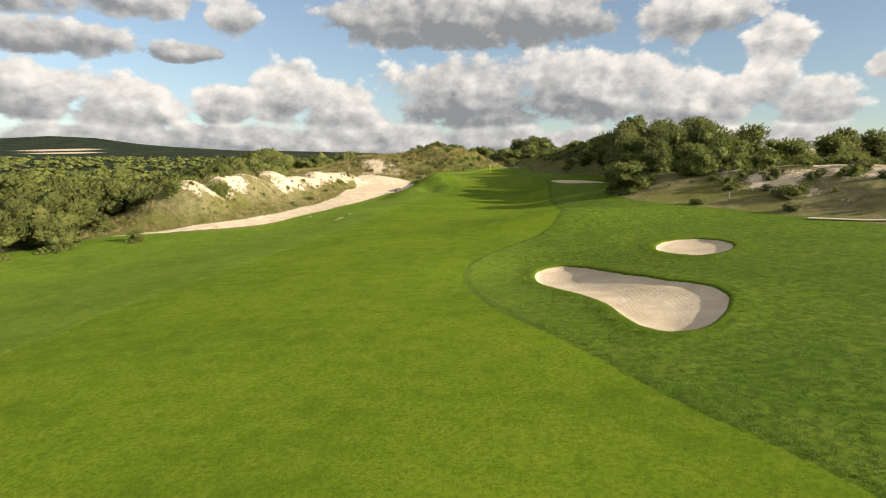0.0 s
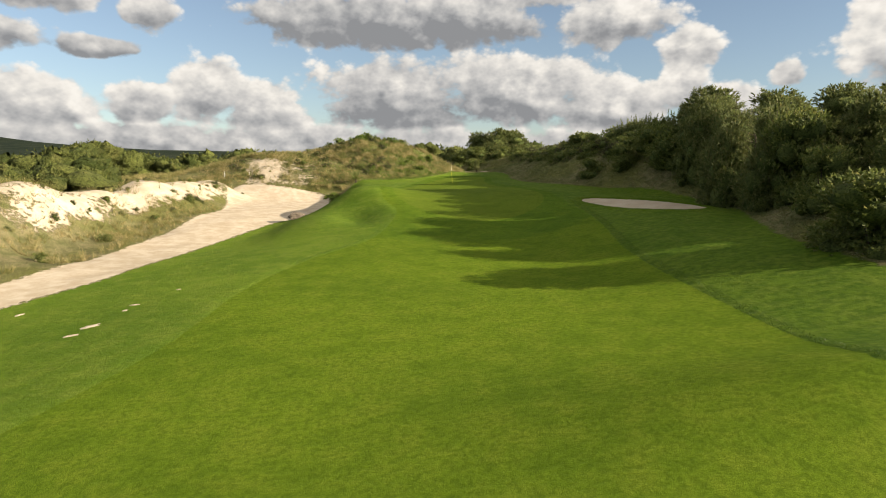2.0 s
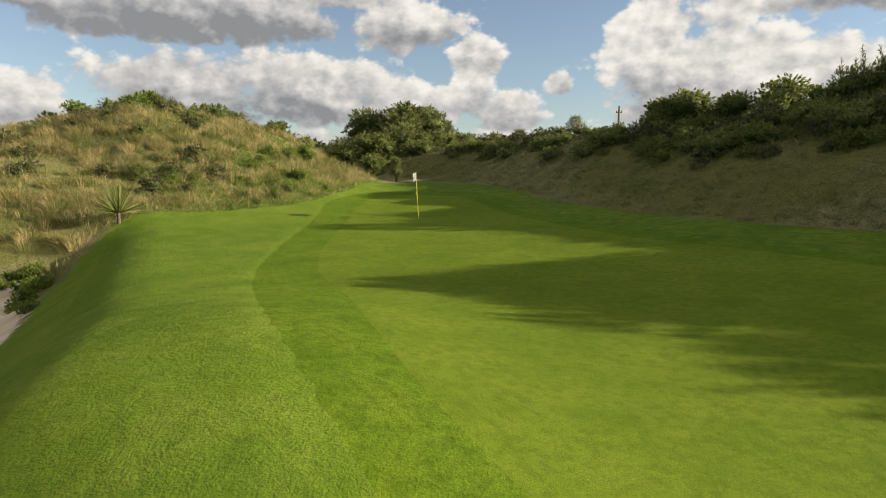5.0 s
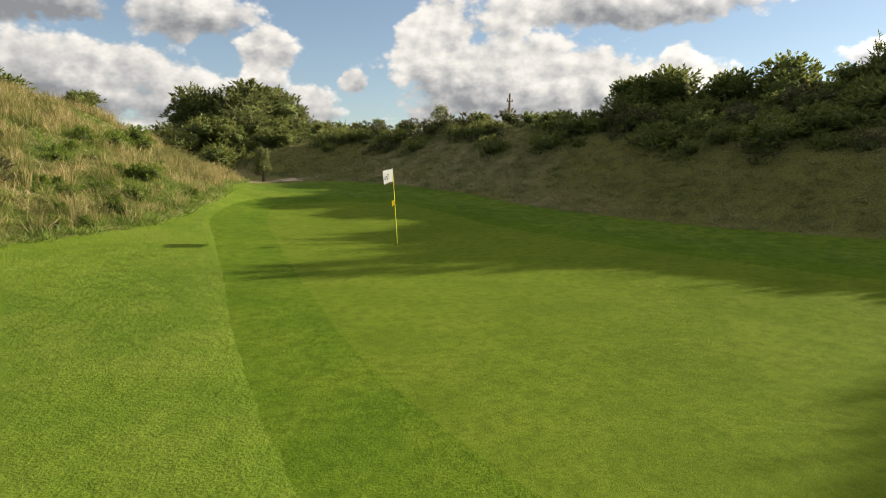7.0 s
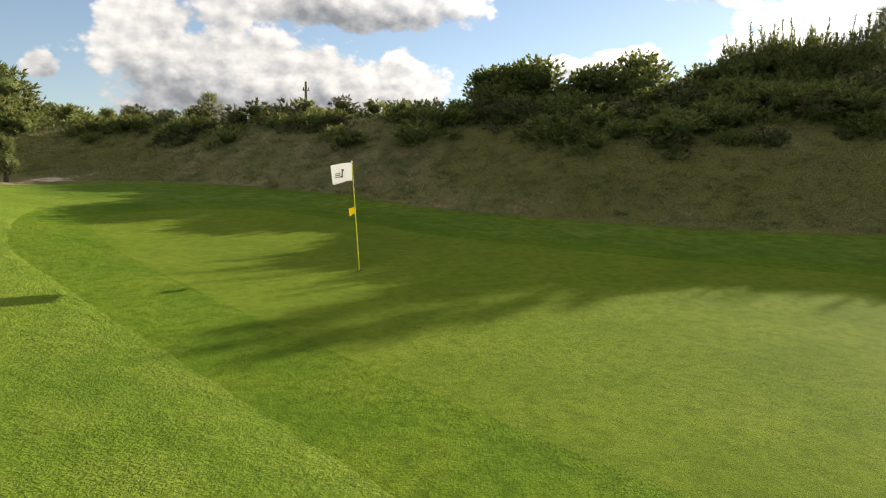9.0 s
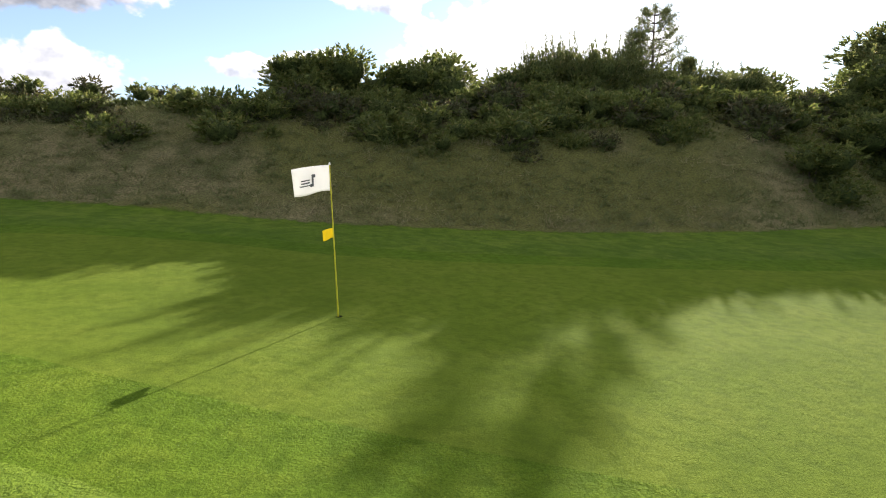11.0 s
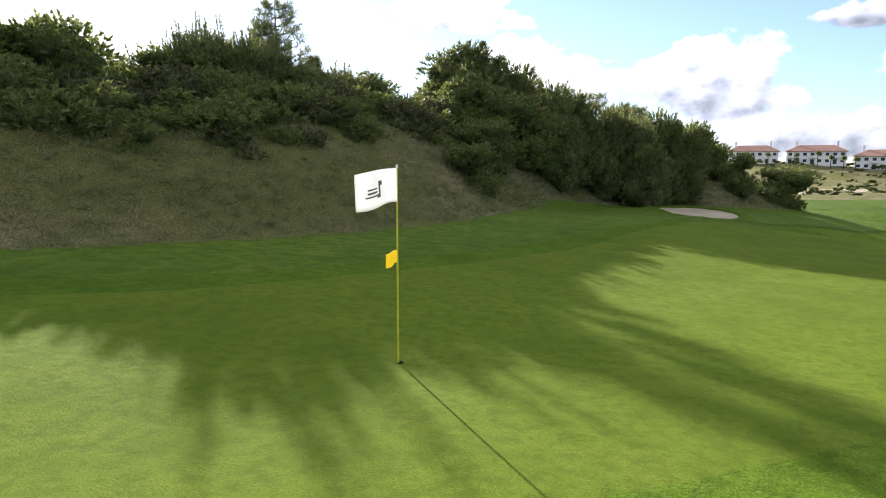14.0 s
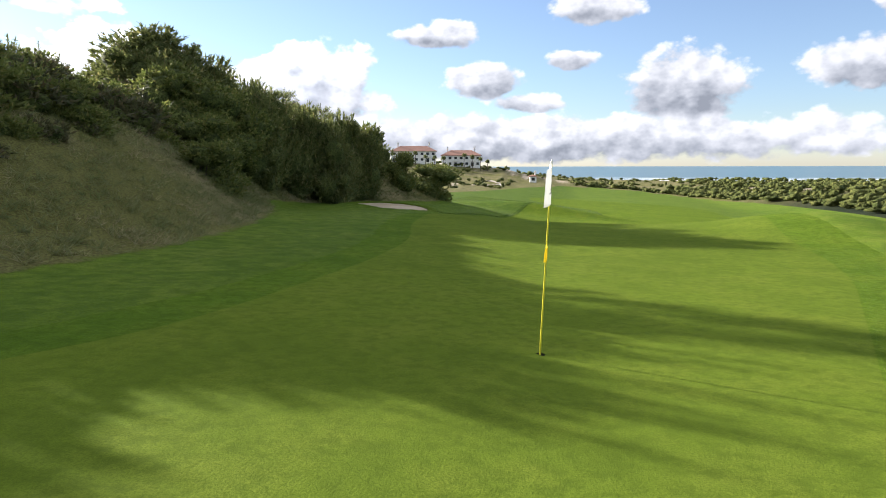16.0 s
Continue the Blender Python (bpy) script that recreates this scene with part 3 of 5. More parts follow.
# ---- ground sheet ----
gx, gy = spread(-44, 34, 0.4, 4500), spread(-124, 28, 0.4, 4500)
X, Y = np.meshgrid(gx, gy)
Z = ground_height(X, Y)
nx, ny = len(gx), len(gy)
index = np.arange(nx * ny).reshape(ny, nx)
quads = np.stack([index[:-1, :-1], index[:-1, 1:], index[1:, 1:], index[1:, :-1]], -1).reshape(-1, 4)
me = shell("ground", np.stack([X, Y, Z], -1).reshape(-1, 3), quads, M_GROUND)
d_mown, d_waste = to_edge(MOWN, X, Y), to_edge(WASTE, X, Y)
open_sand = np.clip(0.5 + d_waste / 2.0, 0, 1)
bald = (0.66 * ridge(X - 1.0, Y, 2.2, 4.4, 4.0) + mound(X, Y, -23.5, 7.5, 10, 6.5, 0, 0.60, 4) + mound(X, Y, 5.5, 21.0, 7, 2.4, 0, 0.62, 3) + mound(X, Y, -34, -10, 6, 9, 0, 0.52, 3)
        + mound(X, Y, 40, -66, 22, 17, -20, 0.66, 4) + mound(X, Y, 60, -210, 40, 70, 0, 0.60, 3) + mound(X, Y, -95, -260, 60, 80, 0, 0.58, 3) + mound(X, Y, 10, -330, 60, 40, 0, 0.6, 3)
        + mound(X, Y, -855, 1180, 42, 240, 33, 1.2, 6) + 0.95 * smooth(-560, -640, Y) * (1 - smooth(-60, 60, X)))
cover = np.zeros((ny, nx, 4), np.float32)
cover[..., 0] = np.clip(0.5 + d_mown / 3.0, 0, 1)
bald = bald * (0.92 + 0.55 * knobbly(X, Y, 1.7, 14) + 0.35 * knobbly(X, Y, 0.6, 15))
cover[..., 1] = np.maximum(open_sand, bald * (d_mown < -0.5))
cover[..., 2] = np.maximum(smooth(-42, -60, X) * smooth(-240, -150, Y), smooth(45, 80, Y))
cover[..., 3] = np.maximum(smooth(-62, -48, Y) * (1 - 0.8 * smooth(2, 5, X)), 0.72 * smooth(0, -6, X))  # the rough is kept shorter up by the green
cover[..., 3] *= 1 - 0.5 * mound(X, Y, -11.5, -31, 4.0, 8.5, 0, 1, 4)  # darker rough on the shoulder below the green
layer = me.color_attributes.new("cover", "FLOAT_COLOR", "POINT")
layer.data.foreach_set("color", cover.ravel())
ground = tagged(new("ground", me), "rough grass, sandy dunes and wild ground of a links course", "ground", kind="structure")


def sheet(name, outline, step, lift, mat, hole=None):
    """A turf or sand sheet inside an outline, following the land."""
    lo, hi = outline.min(0), outline.max(0)
    px, py = np.meshgrid(np.arange(lo[0], hi[0], step), np.arange(lo[1], hi[1], step))
    d = signed(outline, px, py)
    keep = d > step * 0.4
    rings = [outline]
    if hole is not None:
        keep &= signed(hole, px, py) < -step * 0.4
        rings.append(hole)
    pts, edges, n = [], [], 0
    for ring in rings:
        edges += [(n + i, n + (i + 1) % len(ring)) for i in range(len(ring))]
        pts += [Vector(v) for v in ring]
        n += len(ring)
    pts += [Vector(v) for v in np.stack([px[keep], py[keep]], -1)]
    made = delaunay(pts, edges, [], 0, 1e-4)
    v, f = np.array([(q[0], q[1]) for q in made[0]]), np.array([list(q) for q in made[2]])
    mid = v[f].mean(1)
    inside = signed(outline, mid[:, 0], mid[:, 1]) > 0
    if hole is not None:
        inside &= signed(hole, mid[:, 0], mid[:, 1]) < 0
    z = lift(v[:, 0], v[:, 1])
    me = shell(name, np.column_stack([v, z]), f[inside], mat)
    me.flip_normals() if me.polygons[0].normal.z < 0 else None
    return new(name, me)


from mathutils.geometry import delaunay_2d_cdt as delaunay

fairway = tagged(sheet("fairway", FAIRWAY, 0.6, lambda x, y: land(x, y) - 0.037, M_FAIRWAY, GREEN), "closely mown bright green fairway", "fairway", kind="structure")
at = np.zeros(3 * len(fairway.data.vertices), np.float32)
fairway.data.vertices.foreach_get("co", at)
at = at.reshape(-1, 3)
shade = smooth(-0.25, 0.35, to_edge(APRON, at[:, 0], at[:, 1])) * (0.6 + 0.4 * smooth(-3, 3, at[:, 0]))
layer = fairway.data.color_attributes.new("apron", "FLOAT_COLOR", "POINT")
layer.data.foreach_set("color", np.column_stack([shade, shade, shade, np.ones(len(shade))]).astype(np.float32).ravel())
tagged(sheet("putting_green", GREEN, 0.4, lambda x, y: land(x, y) - 0.037, M_GREEN), "smooth putting green in low sun and long shadows", "green", kind="structure")
def lip(outline):
    """Rounded grass shoulder that rolls over the edge of a bunker."""
    d = np.roll(outline, -1, 0) - np.roll(outline, 1, 0)
    out = np.column_stack([d[:, 1], -d[:, 0]]) / np.linalg.norm(d, axis=1, keepdims=True)
    if signed(outline, outline[:1, 0] + out[0, 0] * 0.05, outline[:1, 1] + out[0, 1] * 0.05)[0] > 0:
        out = -out
    rows = []
    for off, up in ((1.1, -0.05), (0.85, 0.05), (0.6, 0.085), (0.3, 0.10), (0.08, 0.085), (-0.02, 0.03), (-0.06, -0.25)):
        q = outline + out * off
        wave = 0.012 * np.sin(np.arange(len(q)) * 2.3) + 0.012 * np.sin(np.arange(len(q)) * 0.9)
        rows.append(np.column_stack([q + out * wave[:, None] * 1.5, land(q[:, 0], q[:, 1]) + up + wave * (up > 0)]))
    n = len(outline)
    v = np.concatenate(rows)
    f = np.array([(a * n + i, a * n + (i + 1) % n, (a + 1) * n + (i + 1) % n, (a + 1) * n + i) for a in range(len(rows) - 1) for i in range(n)])
    me = shell("grass_lip", v, f, M_LIP)
    me.flip_normals() if me.polygons[0].normal.z < 0 else None
    return tagged(new("grass_lip", me), "rounded grass lip around a sand bunker", "grass", kind="structure")


for outline, deep in BUNKERS:
    lip(outline)
    tagged(sheet("sand_bunker", outline, 0.3, lambda x, y: land(x, y) - hollow(signed(outline, x, y), deep) + 0.02 * knobbly(x, y, 0.5, 4), M_SAND), "pale sand bunker sunk into the grass", "bunker", "bunkers", kind="structure")

sea_x, sea_y = np.linspace(-4500, 4500, 40), np.linspace(-4500, -560, 60)
SX, SY = np.meshgrid(sea_x, sea_y)
ii = np.arange(SX.size).reshape(SX.shape)
tagged(new("sea_water", shell("sea_water", np.stack([SX, SY, 0 * SX - 16.2], -1).reshape(-1, 3), np.stack([ii[:-1, :-1], ii[:-1, 1:], ii[1:, 1:], ii[1:, :-1]], -1).reshape(-1, 4), M_SEA)), "blue grey sea with white surf along the beach", "sea", kind="structure")


# ---- helpers for things ----
def part(name, me, parent, label=""):
    ob = new(name, me)
    ob.parent = parent
    return tagged(ob, label)


def root(name, m, label, category, group=""):
    ob = new(name)
    ob.empty_display_size = 0.2
    ob.matrix_basis = m
    return tagged(ob, label, category, group)


def blades(base, way, length, width, rng, bow=0.0):
    """Pointed leaves or grass blades; arrays of n."""
    n = len(base)
    way = way / np.linalg.norm(way, axis=1, keepdims=True)
    side = np.cross(way, rng.normal(size=(n, 3)))
    side /= np.linalg.norm(side, axis=1, keepdims=True) + 1e-9
    length, width = np.broadcast_to(length, n)[:, None], np.broadcast_to(width, n)[:, None]
    tip = base + way * length
    tip[:, 2] -= bow * length[:, 0]
    v = np.stack([base + side * width * 0.5, tip, base - side * width * 0.5], 1)
    return v.reshape(-1, 3), np.arange(3 * n).reshape(-1, 3)


def tube(points, radii, sides=7):
    """A tapered limb along a line."""
    points = np.array(points, float)
    verts, faces = [], []
    for i, (q, r) in enumerate(zip(points, radii)):
        d = points[min(i + 1, len(points) - 1)] - points[max(i - 1, 0)]
        d /= np.linalg.norm(d)
        a = np.cross(d, (0.3, 1, 0.2))
        a /= np.linalg.norm(a)
        b = np.cross(d, a)
        for k in range(sides):
            t = 2 * math.pi * k / sides
            verts.append(q + r * (a * math.cos(t) + b * math.sin(t)))
        if i:
            for k in range(sides):
                o, e = (i - 1) * sides, (k + 1) % sides
                faces.append((o + k, o + e, o + sides + e, o + sides + k))
    return np.array(verts), np.array(faces)


def merge(pieces):
    verts, faces, n = [], [], 0
    mixed = min(f.shape[1] for v, f in pieces) == 3
    for v, f in pieces:
        if mixed and f.shape[1] == 4:
            f = np.concatenate([f[:, :3], f[:, [0, 2, 3]]])
        verts.append(v)
        faces.append(f + n)
        n += len(v)
    return np.concatenate(verts), np.concatenate(faces)


def lobes_of(rng, n, flat, spread_r=0.30, fill=0.93):
    """Overlapping lobes that fill a crown one high and about one wide."""
    out = []
    for i in range(n):
        a, r = rng.uniform(0, 2 * math.pi), spread_r * math.sqrt(rng.uniform(0, 1))
        rad = rng.uniform(0.11, 0.25)
        top = flat + (1 - flat) * (1 - (r / 0.5) ** 2)
        cz = rng.uniform(0.14, max(0.2, top - rad * 0.85)) if i % 3 else rng.uniform(0.02, 0.16)
        out.append((np.array([r * math.cos(a), r * math.sin(a), cz]), np.array([rad, rad, rad * rng.uniform(0.75, 1.0)])))
    tall = max(c[2] + r[2] for c, r in out)
    return [(c * np.array([1, 1, fill / tall]), r * np.array([1, 1, fill / tall])) for c, r in out]


def crown_mesh(name, lobes, sprigs, leaves, length, width, mat, rng, up=0.5, core=0.78, splay=0.55, extra=()):
    """Leaf sprigs on the skin of the lobes, over solid lobes coloured as the shaded inside."""
    pieces = []
    weight = np.array([l[1][0] ** 2 for l in lobes])
    pick = rng.choice(len(lobes), sprigs, p=weight / weight.sum())
    d = rng.normal(size=(sprigs, 3))
    d[:, 2] = np.where(rng.uniform(0, 1, sprigs) < 0.38, d[:, 2], np.abs(d[:, 2]) * 0.9 + 0.25 * d[:, 2])
    d /= np.linalg.norm(d, axis=1, keepdims=True)
    centre, radius = np.array([l[0] for l in lobes])[pick], np.array([l[1] for l in lobes])[pick]
    at = centre + d * radius * rng.uniform(0.78, 1.22, (sprigs, 1))
    at[:, 2] = np.maximum(at[:, 2], 0.02)
    way = d * 0.8 + np.array([0, 0, up])
    base = np.repeat(at, leaves, 0)
    ways = np.repeat(way, leaves, 0) + rng.normal(size=(sprigs * leaves, 3)) * splay
    base = base + np.repeat(way, leaves, 0) * rng.uniform(0, length, (sprigs * leaves, 1))
    pieces.append(blades(base, ways, length * rng.uniform(0.6, 1.3, sprigs * leaves), width * rng.uniform(0.7, 1.3, sprigs * leaves), rng))
    leaf_v, leaf_f = merge(pieces + list(extra))
    inner_lobes = []
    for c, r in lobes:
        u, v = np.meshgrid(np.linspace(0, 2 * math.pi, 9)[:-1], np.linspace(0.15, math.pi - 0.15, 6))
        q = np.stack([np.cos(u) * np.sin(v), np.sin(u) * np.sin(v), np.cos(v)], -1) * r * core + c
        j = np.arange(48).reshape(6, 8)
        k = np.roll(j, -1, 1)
        inner_lobes.append((q.reshape(-1, 3), np.stack([j[:-1], j[1:], k[1:], k[:-1]], -1).reshape(-1, 4)))
    v, f = merge([(leaf_v, leaf_f)] + inner_lobes)
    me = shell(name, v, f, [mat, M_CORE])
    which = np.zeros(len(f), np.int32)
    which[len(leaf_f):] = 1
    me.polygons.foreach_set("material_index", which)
    return me


def shoots_on(lobes, count, tall, needles, length, width, rng):
    """Upright leading shoots that break the outline of a crown."""
    out = []
    for k in range(count):
        c, r = lobes[rng.randint(len(lobes))]
        d = rng.normal(size=3) * np.array([0.8, 0.8, 0.3]) + np.array([0, 0, 0.9])
        d /= np.linalg.norm(d)
        foot = c + d * r * 0.85
        rise = tall * rng.uniform(0.4, 1.0)
        way = np.array([d[0] * 0.35, d[1] * 0.35, 1.0])
        t = rng.uniform(0.0, 1.0, needles)
        base = foot + t[:, None] * way * rise
        lean = rng.normal(size=(needles, 3)) * (1.15 - 0.75 * t)[:, None] + np.array([0, 0, 0.7])
        out.append(blades(base, lean, length * (1.15 - 0.5 * t), width, rng))
        out.append(tube([foot, foot + way * rise], (0.006, 0.003), 3))
    return merge(out)


def shrub_meshes(seed, sprigs, leaves, length, width, mat, flat=0.55, count=9, up=0.5, spread_r=0.30, shoots=0, tall=0.16, fill=0.93):
    rng = np.random.RandomState(seed)
    lobes = lobes_of(rng, count, flat, spread_r, fill)
    extra = [shoots_on(lobes, shoots, tall, 40, length * 1.5, width * 1.15, rng)] if shoots else []
    crown = crown_mesh("crown", lobes, sprigs, leaves, length, width, mat, rng, up, extra=extra)
    limbs = []
    for c, r in lobes[:6]:
        limbs.append(tube([(c[0] * 0.15, c[1] * 0.15, -0.06), (c[0] * 0.5, c[1] * 0.5, c[2] * 0.5), c], (0.014, 0.010, 0.005), 5))
    v, f = merge(limbs)
    return crown, shell("stem", v, f, M_BARK)


SHRUBS = [shrub_meshes(11 + i, 2000, 6, 0.038, 0.024, M_SHRUB, 0.5 + 0.1 * (i % 2), 20 + i, shoots=22, tall=0.05, fill=0.98) for i in range(3)]
LOW = [shrub_meshes(31 + i, 600, 6, 0.062, 0.030, M_SHRUB, 0.6, 8, shoots=14, tall=0.10) for i in range(2)]
GREY = [shrub_meshes(41 + i, 360, 6, 0.075, 0.032, M_SCRUB, 0.6, 8, 0.3, 0.34) for i in range(2)]
PINES = [shrub_meshes(51 + i, 1700, 7, 0.048, 0.017, M_NEEDLE, 0.35, 22, 0.4, shoots=50, tall=0.15, fill=0.95) for i in range(2)]
SPIRES = [shrub_meshes(61 + i, 1300, 7, 0.044, 0.012, M_NEEDLE, 0.5, 12, 0.75, shoots=30, tall=0.36, fill=0.74) for i in range(2)]
LUSH = [shrub_meshes(71 + i, 700, 6, 0.06, 0.026, M_LUSH, 0.6, 7, shoots=20, tall=0.2) for i in range(2)]


def bush(kind, i, x, y, wide, high, label, name="shrub", category="shrub", group="", sink=0.1):
    crown, stem = kind[i % len(kind)]
    wide = max(wide, high / 1.3)
    tall = max(high, 0.66 * wide)
    sink = sink + tall - high
    high = tall - sink + 0.1
    z = height_at(x, y) - sink
    rng = random.Random(int(x * 97 + y * 31))
    ob = root(name, Matrix.LocRotScale((x, y, z), Euler((0, 0, rng.uniform(0, 6.28))), (wide, wide, tall + 0.1)), label, category, group)
    part("crown", crown, ob)
    part("stem", stem, ob, "bare brown stems")
    return ob


# ---- shrubs and trees on the dune beside the green: place, half width, top ----
DUNE_SHRUBS = [(17.6, 3.2, 1.8, 6.6), (18.0, 3.6, 1.5, 6.6), (19.0, 1.8, 2.4, 6.95), (21.0, -2.4, 2.5, 7.35), (16.6, 1.2, 1.8, 5.2), (19.4, -0.6, 1.8, 6.6), (22.8, -4.6, 1.8, 6.5), (20.8, -5.0, 1.5, 5.9), (18.2, -3.4, 1.8, 5.4), (18.4, -6.6, 2.0, 5.8),
               (17.0, -9.2, 2.0, 5.2), (20.4, -9.2, 2.2, 6.6), (17.6, -12.6, 2.1, 5.0), (20.4, -12.6, 2.2, 6.3), (22.0, -16.6, 2.2, 6.2), (19.0, -17.0, 2.2, 5.4), (24.6, -18.8, 2.4, 7.4), (14.0, -15.8, 1.7, 3.1), (18.6, -21.5, 2.4, 7.0),
               (15.2, -6.2, 1.5, 4.3), (15.0, -10.4, 1.5, 4.0), (15.0, 0.2, 1.3, 4.0), (16.2, -19.6, 1.8, 4.4), (18.4, -25.6, 2.4, 6.2), (21.0, -7.4, 1.9, 7.1), (19.8, -5.8, 1.5, 6.5), (24.2, -11.6, 2.2, 7.0), (26.4, -14.4, 2.4, 7.6), (17.4, -45.6, 2.2, 5.6), (15.0, -51.0, 1.7, 3.3), (18.4, -52.8, 1.8, 4.9), (21, -50.0, 2.0, 6.0), (21, -59, 2.4, 4.3), (26, -54, 2.8, 6.0), (33, -54, 3.0, 5.0), (39, -53, 2.8, 5.4)]
for i, (x, y, r, top) in enumerate(DUNE_SHRUBS):
    bush(SHRUBS, i, x, y, 2.15 * r, top - height_at(x, y), "dense dark evergreen shrub on the dune", group="dune shrubs")
DUNE_PINES = [(22.5, -24.5, 3.2, 9.75), (20.5, -28.0, 2.5, 8.5), (18.4, -29.4, 2.0, 7.0), (19.6, -31.2, 2.0, 7.6), (19.6, -33.4, 1.5, 7.3), (18.8, -36.3, 1.3, 6.4), (16.6, -37.4, 1.4, 5.4), (17.8, -41.9, 1.7, 6.4), (16.8, -44.0, 1.6, 5.0),
              (26.0, -28.0, 3.2, 9.2), (30.0, -33.0, 3.6, 9.3), (24.0, -33.0, 3.0, 8.0), (29.0, -40.0, 3.4, 8.3), (23.0, -44.9, 2.3, 7.2), (25.0, -50.0, 2.8, 7.8), (33.0, -46.5, 3.2, 7.2), (44.0, -46.0, 3.4, 6.7), (50.0, -45.0, 3.4, 6.6)]
for i, (x, y, r, top) in enumerate(DUNE_PINES):
    bush(PINES, i, x, y, 2.2 * r, top - height_at(x, y), "bushy dark green pine on the dune", "pine_tree", "tree", "pines on the dune")
for i, (x, y, r, top) in enumerate([(20.8, -5.8, 1.3, 7.4), (20.6, -6.9, 1.5, 8.1), (20.7, -8.2, 1.5, 8.4), (21.2, -9.6, 1.5, 8.3), (22.4, -10.8, 1.7, 8.6), (21.6, -8.9, 1.5, 8.4), (22.0, -7.4, 1.4, 8.1), (21.2, -12.6, 1.5, 7.4), (22.2, -14.8, 1.5, 7.5), (22.2, -17.2, 1.4, 7.3), (19.0, -22.2, 1.5, 7.9)]):
    bush(SPIRES, i, x, y, 2.3 * r, top - height_at(x, y), "young pine with tall upright shoots on the dune", "pine_tree", "tree", "spiky pines on the dune")
bush(SHRUBS, 1, 13.4, -57.0, 6.0, 3.3, "rounded bright green shrub at the fairway edge")

# trees closing the hole to the north
for i, (x, y, r, top) in enumerate([(13.0, 40.5, 4.6, 9.6), (9.2, 41, 3.4, 9.0), (16.8, 40, 3.6, 9.4), (6.0, 38.5, 3.2, 5.6), (20.5, 38, 3.0, 6.4), (11.0, 36, 3.4, 6.8), (15.6, 36, 3.0, 6.2), (7.6, 36, 2.6, 4.6), (2.5, 42, 3.4, 5.0)]):
    bush(PINES, i, x, y, 2.15 * r, top - height_at(x, y), "broad dark pine closing off the hole", "pine_tree", "tree", "pines behind the green")
for i, (x, y, r, top) in enumerate([(31, 45, 2.8, 6.4), (26, 40, 2.6, 5.8), (22, 34, 2.2, 4.6), (28, 33, 2.4, 4.9), (45, 33, 2.5, 6.4), (15, 31, 2.2, 4.2), (19, 29, 1.8, 4.4)]):
    bush(LOW, i, x, y, 2.1 * r, top - height_at(x, y), "yellow-green shrub behind the dune", group="shrubs behind the green")
for i, (x, y, r, h) in enumerate([(-9.2, 21.5, 2.0, 0.9), (-6.4, 23.5, 1.6, 1.0), (-12.6, 22.5, 1.8, 0.8), (-15.5, 24, 1.6, 0.8), (4.0, 29.0, 1.8, 1.5), (6.5, 30.0, 1.8, 1.8), (9.0, 30.5, 2.0, 1.7), (11.6, 30.0, 1.8, 1.4), (14.2, 29.5, 1.8, 1.3), (8.0, 33.0, 2.2, 2.4), (12.4, 33.4, 2.2, 2.2), (4.6, 33.5, 2.0, 2.2), (1.5, 30.5, 1.8, 1.4), (17.0, 31.5, 1.8, 1.2)]):
    bush(LOW, i, x, y, 2.1 * r, h, "low green shrub on the grassy dune", group="shrubs on the grassy dune")

for i, (x, y, r, h) in enumerate([(-13.5, 18.5, 1.5, 1.1), (-11.6, 20.0, 1.4, 1.2), (-15.6, 19.5, 1.3, 1.0), (-17.5, 20.5, 1.4, 0.9), (-8.0, 20.6, 1.3, 1.0), (-5.0, 14.5, 0.8, 0.5), (-6.4, 11.6, 0.7, 0.45), (-4.4, 11.0, 0.7, 0.4), (-3.2, 15.8, 0.9, 0.6), (-7.6, 9.0, 0.7, 0.4), (-2.0, 18.5, 0.9, 0.7), (-9.4, 8.4, 0.7, 0.4), (-5.6, 9.2, 0.6, 0.35)]):
    bush(LUSH, i, x, y, 2.1 * r, h, "leafy bright green shrub on the sunlit dune", group="leafy shrubs on the grassy dune")

for i, (x, y, w, h) in enumerate([(-11.5, 19.5, 1.7, 1.4), (-13.0, 20.4, 1.6, 1.2), (-10.2, 20.8, 1.5, 1.3)]):
    bush(SPIRES, i, x, y, w, h, "young pine with upright shoots on the dune crest", "pine_tree", "tree", "young pines on the dune crest")
bush(SHRUBS, 2, -3.6, 22.5, 3.4, max(1.0, 5.5 - height_at(-3.6, 22.5)), "rounded dark shrub on the crest of the grassy dune")
rng = np.random.RandomState(27)
for i in range(62):
    x, y = rng.uniform(-31, -8), rng.uniform(4, 22)
    w = rng.uniform(0.7, 1.9)
    if to_edge(MOWN, x, y) > -1.5 or to_edge(WASTE, x, y) > -0.8:
        continue
    bush(GREY if i % 3 else LOW, i, x, y, w, w * rng.uniform(0.28, 0.45), "dry brown-green clump on the grassy dune", "scrub", "scrub", "clumps on the grassy dune", 0.05)
for i in range(60):
    x, y = rng.uniform(-12, 0), rng.uniform(3, 18)
    away = -float(to_edge(MOWN, x, y))
    if away < 0.4 or away > 5.0:
        continue
    w = rng.uniform(0.6, 1.6)
    bush(LUSH, i, x, y, w, w * rng.uniform(0.22, 0.4), "leafy bright green plant on the sunlit dune", "plant", "plant", "leafy plants on the grassy dune", 0.05)
for i, (x, y, w) in enumerate([(-15.4, -1.6, 1.8), (-15.2, -3.4, 1.5), (-15.9, -0.2, 1.7), (-16.6, -0.8, 1.2), (-14.9, -5.0, 1.2)]):
    bush(LUSH, i, x, y, w, 0.3 * w, "leafy green creeper on the bank above the sand", "plant", "plant", "creepers on the bank", 0.1)

